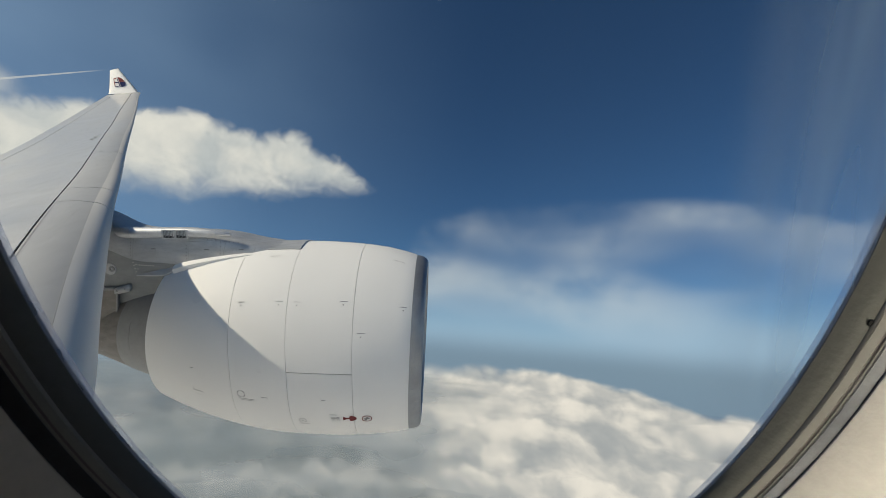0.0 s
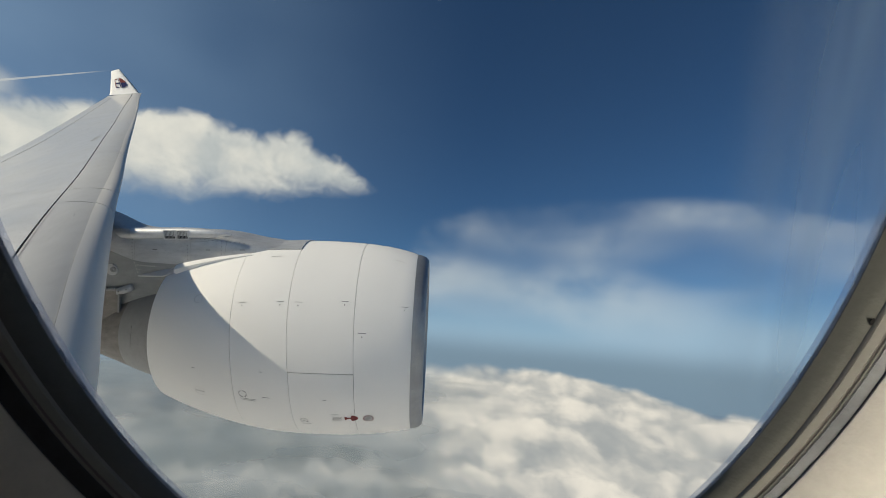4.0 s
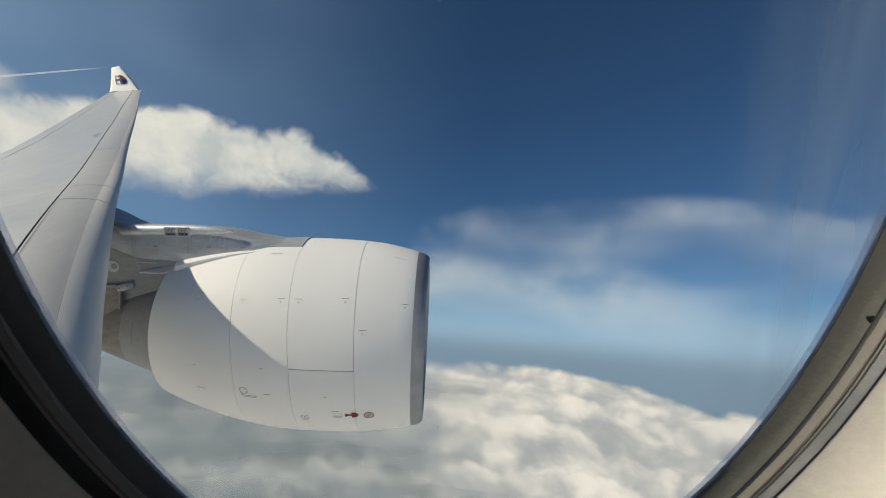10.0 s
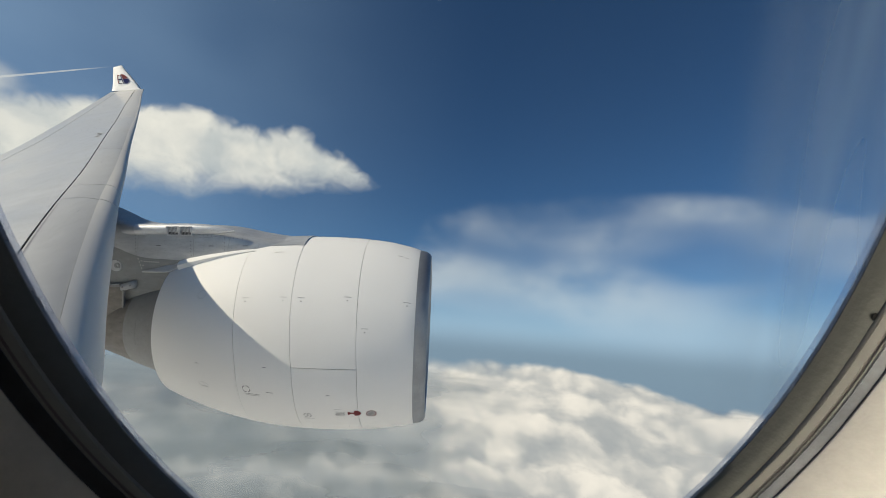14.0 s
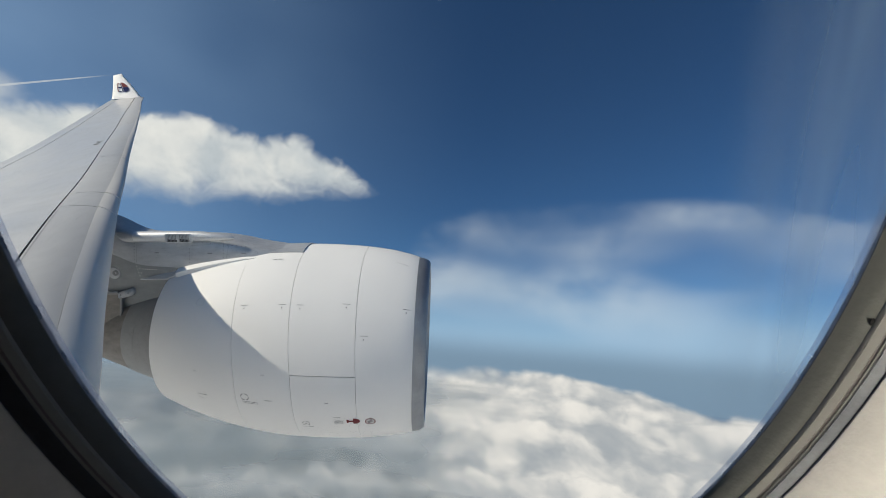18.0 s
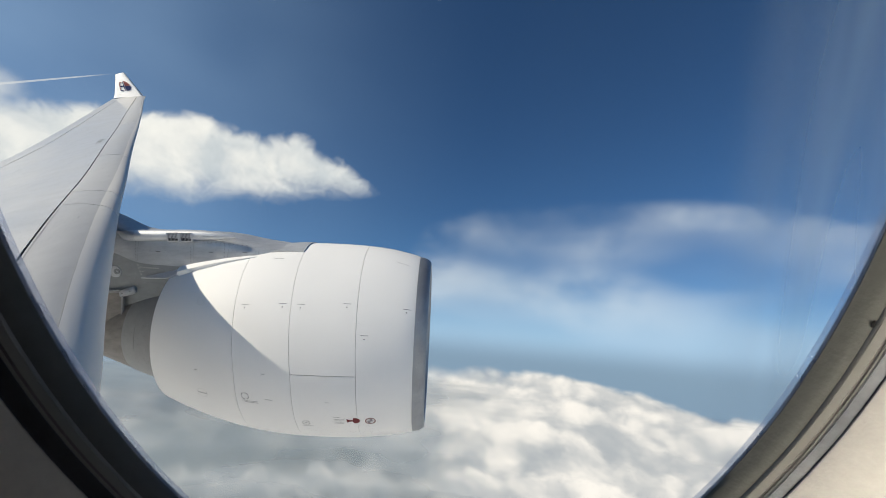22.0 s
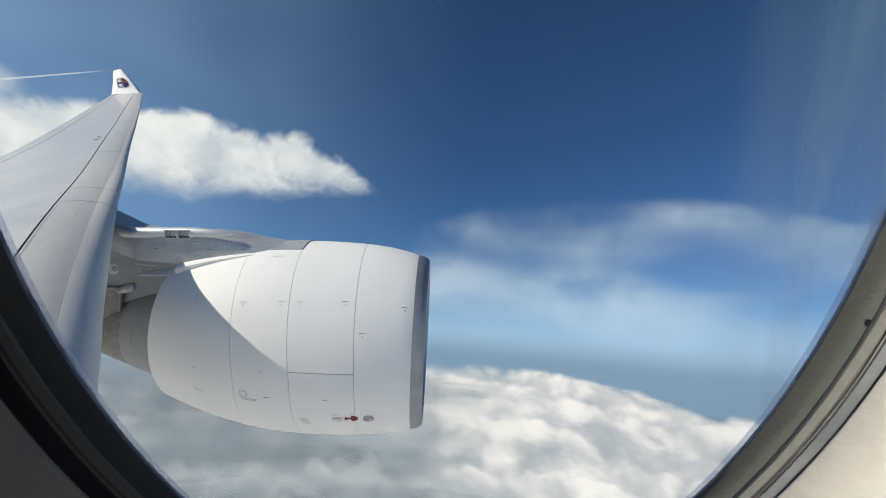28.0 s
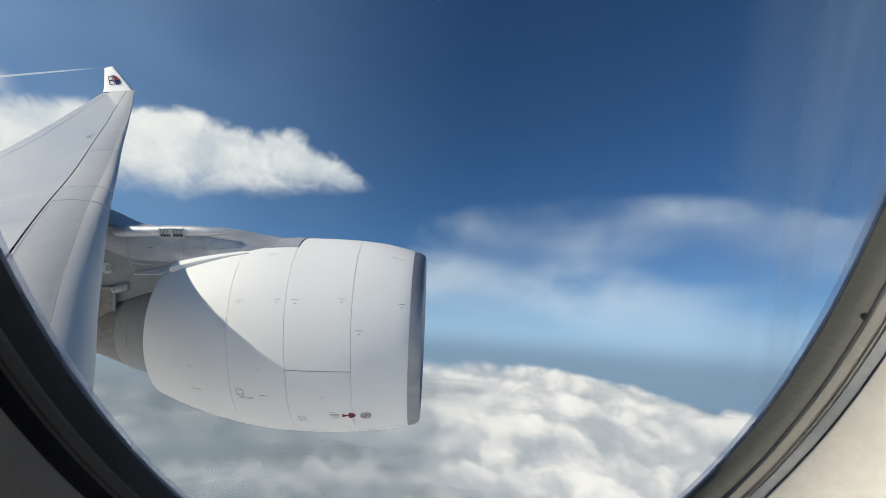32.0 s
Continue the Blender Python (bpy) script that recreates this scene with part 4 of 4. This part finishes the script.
decal("stencil_text", [(-0.60, 106.3, 0.22, 0.007), (-0.58, 107.2, 0.19, 0.006)], INK)
decal("stencil_text", [(0.145, 123.4, 0.14, 0.007)], INK)
decal("warning_text", [(0.56, 114.3, 0.10, 0.007)] + [(0.585, 116.4 + 1.15 * i, 0.14 - 0.02 * (i % 2), 0.007) for i in range(4)], INK)
# hourglass warning and the barred circle
bm = bmesh.new()
shape = [(0.69, 115.9), (0.69, 119.2), (0.73, 118.3), (0.775, 118.1)] + [(0.785 + 0.09 * math.sin(radians(t)), 117.5 + 2.5 * math.cos(radians(t))) for t in span(0, 180, 9)] + [(0.775, 116.9), (0.73, 116.8)]
bm.faces.new([bm.verts.new(cowl_point(x, a, -0.004)) for x, a in shape])
part("warning_symbol", bm, REDINK, engine, "dark red hourglass warning symbol")
ring_mark(1.013, 118.2, 0.072, 0.014, 0, REDINK, "warning_circle")
decal("warning_bar", [(1.013, 118.2, 0.085, 0.018), (1.02, 117.4, 0.03, 0.05), (0.995, 119.2, 0.03, 0.04)], INK)


# ---- pylon fairings and fittings ----
def fairing(s, q, d):
    """The pointed fairing between exhaust cowl and pylon: s from its aft tip forward, q across it."""
    x = -2.52 + 1.75 * s
    top = 19.5 - 4.0 * math.sin(0.6 * math.pi * s)
    low = top + (4.5 * math.sin(math.pi * min(1, 0.12 + s * 0.9)) + 2.5 * (1 - s)) - 3.2 * smooth(0.19, 0.335, s)
    top = low - (low - top) * min(1.0, s / 0.26)
    r = RADIUS(max(x, -2.1)) - 0.03 * max(0.0, -2.1 - x) + 0.03 - d + 0.10 * min(1.0, s / 0.4) * (1 - q) * (1 - smooth(0.45, 1.0, s))
    return cowl_point(x, top + (low - top) * q, 0, r)


sharpen(part("aft_fairing", slab_bm(fairing, span(0.004, 0.335, 14), span(0, 1, 6), 0.02), PYLONGREY, engine, "pointed grey fairing behind the exhaust cowl"))
def lip_ridge(s, q, d):
    """The white ridge along the top of the exhaust cowl: blunt behind, thin in front."""
    x = -1.97 + 1.17 * s
    top = 7.8 + 9.2 * s
    low = 22.8 - 4.3 * s
    return cowl_point(x, top + (low - top) * q, d - 0.006 - 0.075 * (1 - s) - 0.02 * (1 - s) * math.sin(math.pi * q))


sharpen(part("fairing_lip", slab_bm(lip_ridge, span(0, 1, 14), span(0, 1, 8), 0.14), WHITE, engine, "white rounded ridge on the exhaust cowl"))


sharpen(part("toe_fairing", slab_bm(lambda a, x, d: cowl_point(x, a * (0.93 + 0.07 * (x + 0.9)), d - 0.014), span(-20, 14.5, 24), span(-0.60, -0.115, 8), 0.02), PYLONGREY, engine, "grey toe fairing under the pylon nose"))


def pylon_side(x, z, out=0.0):
    """A place on the pylon's cabin side at the height z."""
    top, low, w = PY_TOP(x), PY_LOW(x), PY_HALF(x)
    c = max(-1.0, min(1.0, (2 * z - top - low) / (top - low)))
    c = math.copysign(abs(c) ** (1 / 0.45), c)
    s = math.sqrt(max(0.0, 1 - c * c))
    return Vector((x, 6.7 - w * s ** 0.45 - out, z))


def strip(name, pts, width, material, parent, out=0.004):
    """A thin joint along the pylon's side through the (x, z) points."""
    bm = bmesh.new()
    line = []
    for (x0, z0), (x1, z1) in zip(pts, pts[1:]):
        line += [(x0 + (x1 - x0) * i / 8, z0 + (z1 - z0) * i / 8) for i in range(8)]
    line.append(pts[-1])
    prev = None
    for i, (x, z) in enumerate(line):
        xa, za = line[max(0, i - 1)]
        xb, zb = line[min(len(line) - 1, i + 1)]
        n = Vector((-(zb - za), xb - xa)).normalized() * width / 2
        pair = [bm.verts.new(pylon_side(x + n.x, z + n.y, out)), bm.verts.new(pylon_side(x - n.x, z - n.y, out))]
        if prev:
            bm.faces.new((prev[0], prev[1], pair[1], pair[0]))
        prev = pair
    return part(name, bm, material, parent)


for pts in (((-4.52, -1.00), (-4.50, -1.22), (-4.53, -1.51)), ((-3.67, -1.16), (-3.70, -1.56)), ((-3.13, -1.20), (-3.19, -1.54)), ((-2.72, -1.34), (-2.74, -1.50)),
            ((-3.70, -1.25), (-3.45, -1.24), (-3.22, -1.205))):
    strip("panel_joint", pts, 0.0035, LOWERGREY, pylon)
# darker lower side panel
LOW_EDGE = curve_of([(-5.7, -1.16), (-4.9, -1.36), (-4.53, -1.52), (-4.0, -1.575), (-3.6, -1.60)])
lower = part("lower_panel", grid_bm(lambda x, q: pylon_side(x, LOW_EDGE(x) + q * (-2.5 - LOW_EDGE(x)), 0.006), span(-5.7, -3.6, 30), span(0, 1, 10)), LOWERGREY, pylon)
tagged(lower, "darker grey lower pylon panel")

# bright bulge along the upper edge, with the two grilles let into it
def bulge(x, a):
    t = (x + 4.47) / 1.43
    k = math.sqrt(max(0.0, 1 - max(0.0, (t - 0.42) / 0.58) ** 2))
    deep = k * smooth(-0.29, 0.02, t)
    zc = -1.124 + 0.014 * t - 0.10 * max(0.0, t - 0.6) ** 1.5
    return Vector((x, 6.75 - PY_HALF(x) - 0.085 * deep * math.cos(radians(a)), zc + 0.080 * k * math.sin(radians(a))))


part("upper_bulge", grid_bm(bulge, span(-4.52, -3.05, 44), span(-90, 90, 16)), BRIGHTMETAL, pylon, "bright rounded metal fairing")
part("bulge_end", grid_bm(bulge, span(-4.88, -4.524, 20), span(-90, 90, 16)), PYLONGREY, pylon, "grey end of the fairing that merges into the pylon")
for gx in (-3.94, -3.75):
    at_y = 6.75 - PY_HALF(gx) - 0.087
    bm = bmesh.new()
    o = [bm.verts.new((gx + sx * 0.089, at_y - 0.004, -1.135 + sz * 0.068)) for sx, sz in ((-1, -1), (1, -1), (1, 1), (-1, 1))]
    i_ = [bm.verts.new((gx + sx * 0.075, at_y - 0.004, -1.135 + sz * 0.054)) for sx, sz in ((-1, -1), (1, -1), (1, 1), (-1, 1))]
    d_ = [bm.verts.new((gx + sx * 0.075, at_y + 0.03, -1.135 + sz * 0.054)) for sx, sz in ((-1, -1), (1, -1), (1, 1), (-1, 1))]
    b_ = [bm.verts.new((gx + sx * 0.092, at_y + 0.06, -1.135 + sz * 0.062)) for sx, sz in ((-1, -1), (1, -1), (1, 1), (-1, 1))]
    for p_, q_ in ((o, i_), (i_, d_), (b_, o)):
        for k in range(4):
            bm.faces.new((p_[k], p_[(k + 1) % 4], q_[(k + 1) % 4], q_[k]))
    grille = part("grille", bm, BRIGHTMETAL, pylon, "small dark slotted grille", False)
    bm = bmesh.new()
    bm.faces.new([bm.verts.new((gx + sx * 0.077, at_y + 0.012, -1.135 + sz * 0.056)) for sx, sz in ((-1, -1), (1, -1), (1, 1), (-1, 1))])
    part("grille_opening", bm, SEAM, grille, "", False)
    for k in range(7):
        part("grille_slat", box_bm(gx - 0.06 + 0.02 * k - 0.003, gx - 0.06 + 0.02 * k + 0.003, at_y - 0.003, at_y + 0.003, -1.188, -1.082), DARKMETAL, grille, "", False)


def disc_bm(c, r, depth, hole=0.0, n=28):
    """A flat round plate facing the cabin, with a hole."""
    bm = bmesh.new()
    ring = lambda rr, y: [bm.verts.new((c[0] + rr * math.cos(2 * math.pi * k / n), y, c[2] + rr * math.sin(2 * math.pi * k / n))) for k in range(n)]
    outer_a, outer_b = ring(r, c[1] - depth), ring(r * 1.05, c[1] + 0.02)
    inner_a = ring(max(hole, 0.001), c[1] - depth)
    inner_b = ring(max(hole, 0.001) * 0.9, c[1])
    for p_, q_ in ((outer_b, outer_a), (outer_a, inner_a), (inner_a, inner_b)):
        for k in range(n):
            bm.faces.new((p_[k], p_[(k + 1) % n], q_[(k + 1) % n], q_[k]))
    return bm


plate = part("round_plate", disc_bm((-4.87, 6.375, -1.66), 0.085, 0.012, 0.022), PYLONGREY, pylon, "pale round access plate with a hole", False)
part("plate_cover", disc_bm((-4.84, 6.36, -1.655), 0.042, 0.008, 0.017, 18), LOWERGREY, plate, "", False)
bm = box_bm(-4.82, -4.60, 6.30, 6.42, -2.015, -1.90)
for v in bm.verts:
    v.co.z += 0.22 * (v.co.x + 4.71) - (0.02 if v.co.x < -4.7 and v.co.z > -1.95 else 0.0)
bmesh.ops.bevel(bm, geom=bm.edges, offset=0.014, segments=2, affect="EDGES")
bracket = part("bracket", bm, PYLONGREY, pylon, "pale metal bracket")
for x, z in ((-4.77, -1.975), (-4.65, -1.945)):
    part("bolt", disc_bm((x, 6.30, z), 0.012, 0.008, 0.0, 8), LOWERGREY, bracket, "", False)
for pts in (((-4.59, -1.965), (-4.30, -1.90)), ((-4.30, -1.90), (-4.31, -1.79))):
    strip("panel_joint", pts, 0.004, RIVET, pylon, 0.010)


def shield(x0, x1, z0, z1, d0, d1):
    """A piece of the heat shield beside the core, which leans out towards its foot."""
    bm = box_bm(x0, x1, 6.34 - d1, 6.34 - d0, z0, z1)
    for v in bm.verts:
        v.co.y += 0.15 * (v.co.z + 1.94)
        v.co.x -= 0.10 * (v.co.z + 1.94) ** 2
    return bm


recess = part("heat_shield", shield(-5.20, -4.79, -2.46, -1.97, -0.03, 0.0), BRONZE, pylon, "heat-stained brownish framed panel", False)
for b_ in ((-5.20, -4.77, -1.972, -1.945), (-5.20, -4.79, -2.49, -2.455), (-4.79, -4.765, -2.49, -1.972)):
    part("shield_frame", shield(*b_, -0.02, 0.022), DARKMETAL, recess, "", False)
for k in range(9):
    part("shield_tab", shield(-5.02 + 0.022 * k, -5.009 + 0.022 * k, -1.945, -1.93, -0.01, 0.02), PYLONGREY, recess, "", False)
part("access_panel", slab_bm(lambda a, x, d: core_point(x, a, d - 0.004), span(63, 94, 10), span(-2.62, -2.49, 4), 0.01), DARKMETAL, engine, "small square access panel on the core cowl", False)

# rivets along the joints, the bright ones on the lower panel
def rivets(name, rows, size, material, label):
    bm = bmesh.new()
    for (x0, z0), (x1, z1), n in rows:
        for i in range(n):
            c = pylon_side(x0 + (x1 - x0) * i / (n - 1), z0 + (z1 - z0) * i / (n - 1), 0.009)
            bm.faces.new([bm.verts.new(c + Vector((size * math.cos(k * math.pi / 3), 0, size * math.sin(k * math.pi / 3)))) for k in range(6)])
    tagged(part(name, bm, material, pylon, label, False), kind="stuff")


rivets("rivets", [((-4.53, -1.12), (-4.55, -1.50), 9), ((-3.72, -1.30), (-3.73, -1.55), 6), ((-3.21, -1.26), (-3.22, -1.52), 6), ((-3.6, -1.20), (-2.9, -1.27), 12)], 0.009, RIVET, "")
rivets("bright_rivets", [((-4.44, -1.60), (-4.24, -1.612), 7), ((-4.53, -1.56), (-4.50, -1.70), 4), ((-4.49, -1.59), (-4.47, -1.66), 2)], 0.010, NOSEGREY, "bright rivets on the lower panel")
for x, z in ((-4.25, -1.36), (-3.45, -1.36), (-2.95, -1.36)):
    strip("stencil_marking", ((x, z), (x + 0.07, z)), 0.012, INK, pylon)
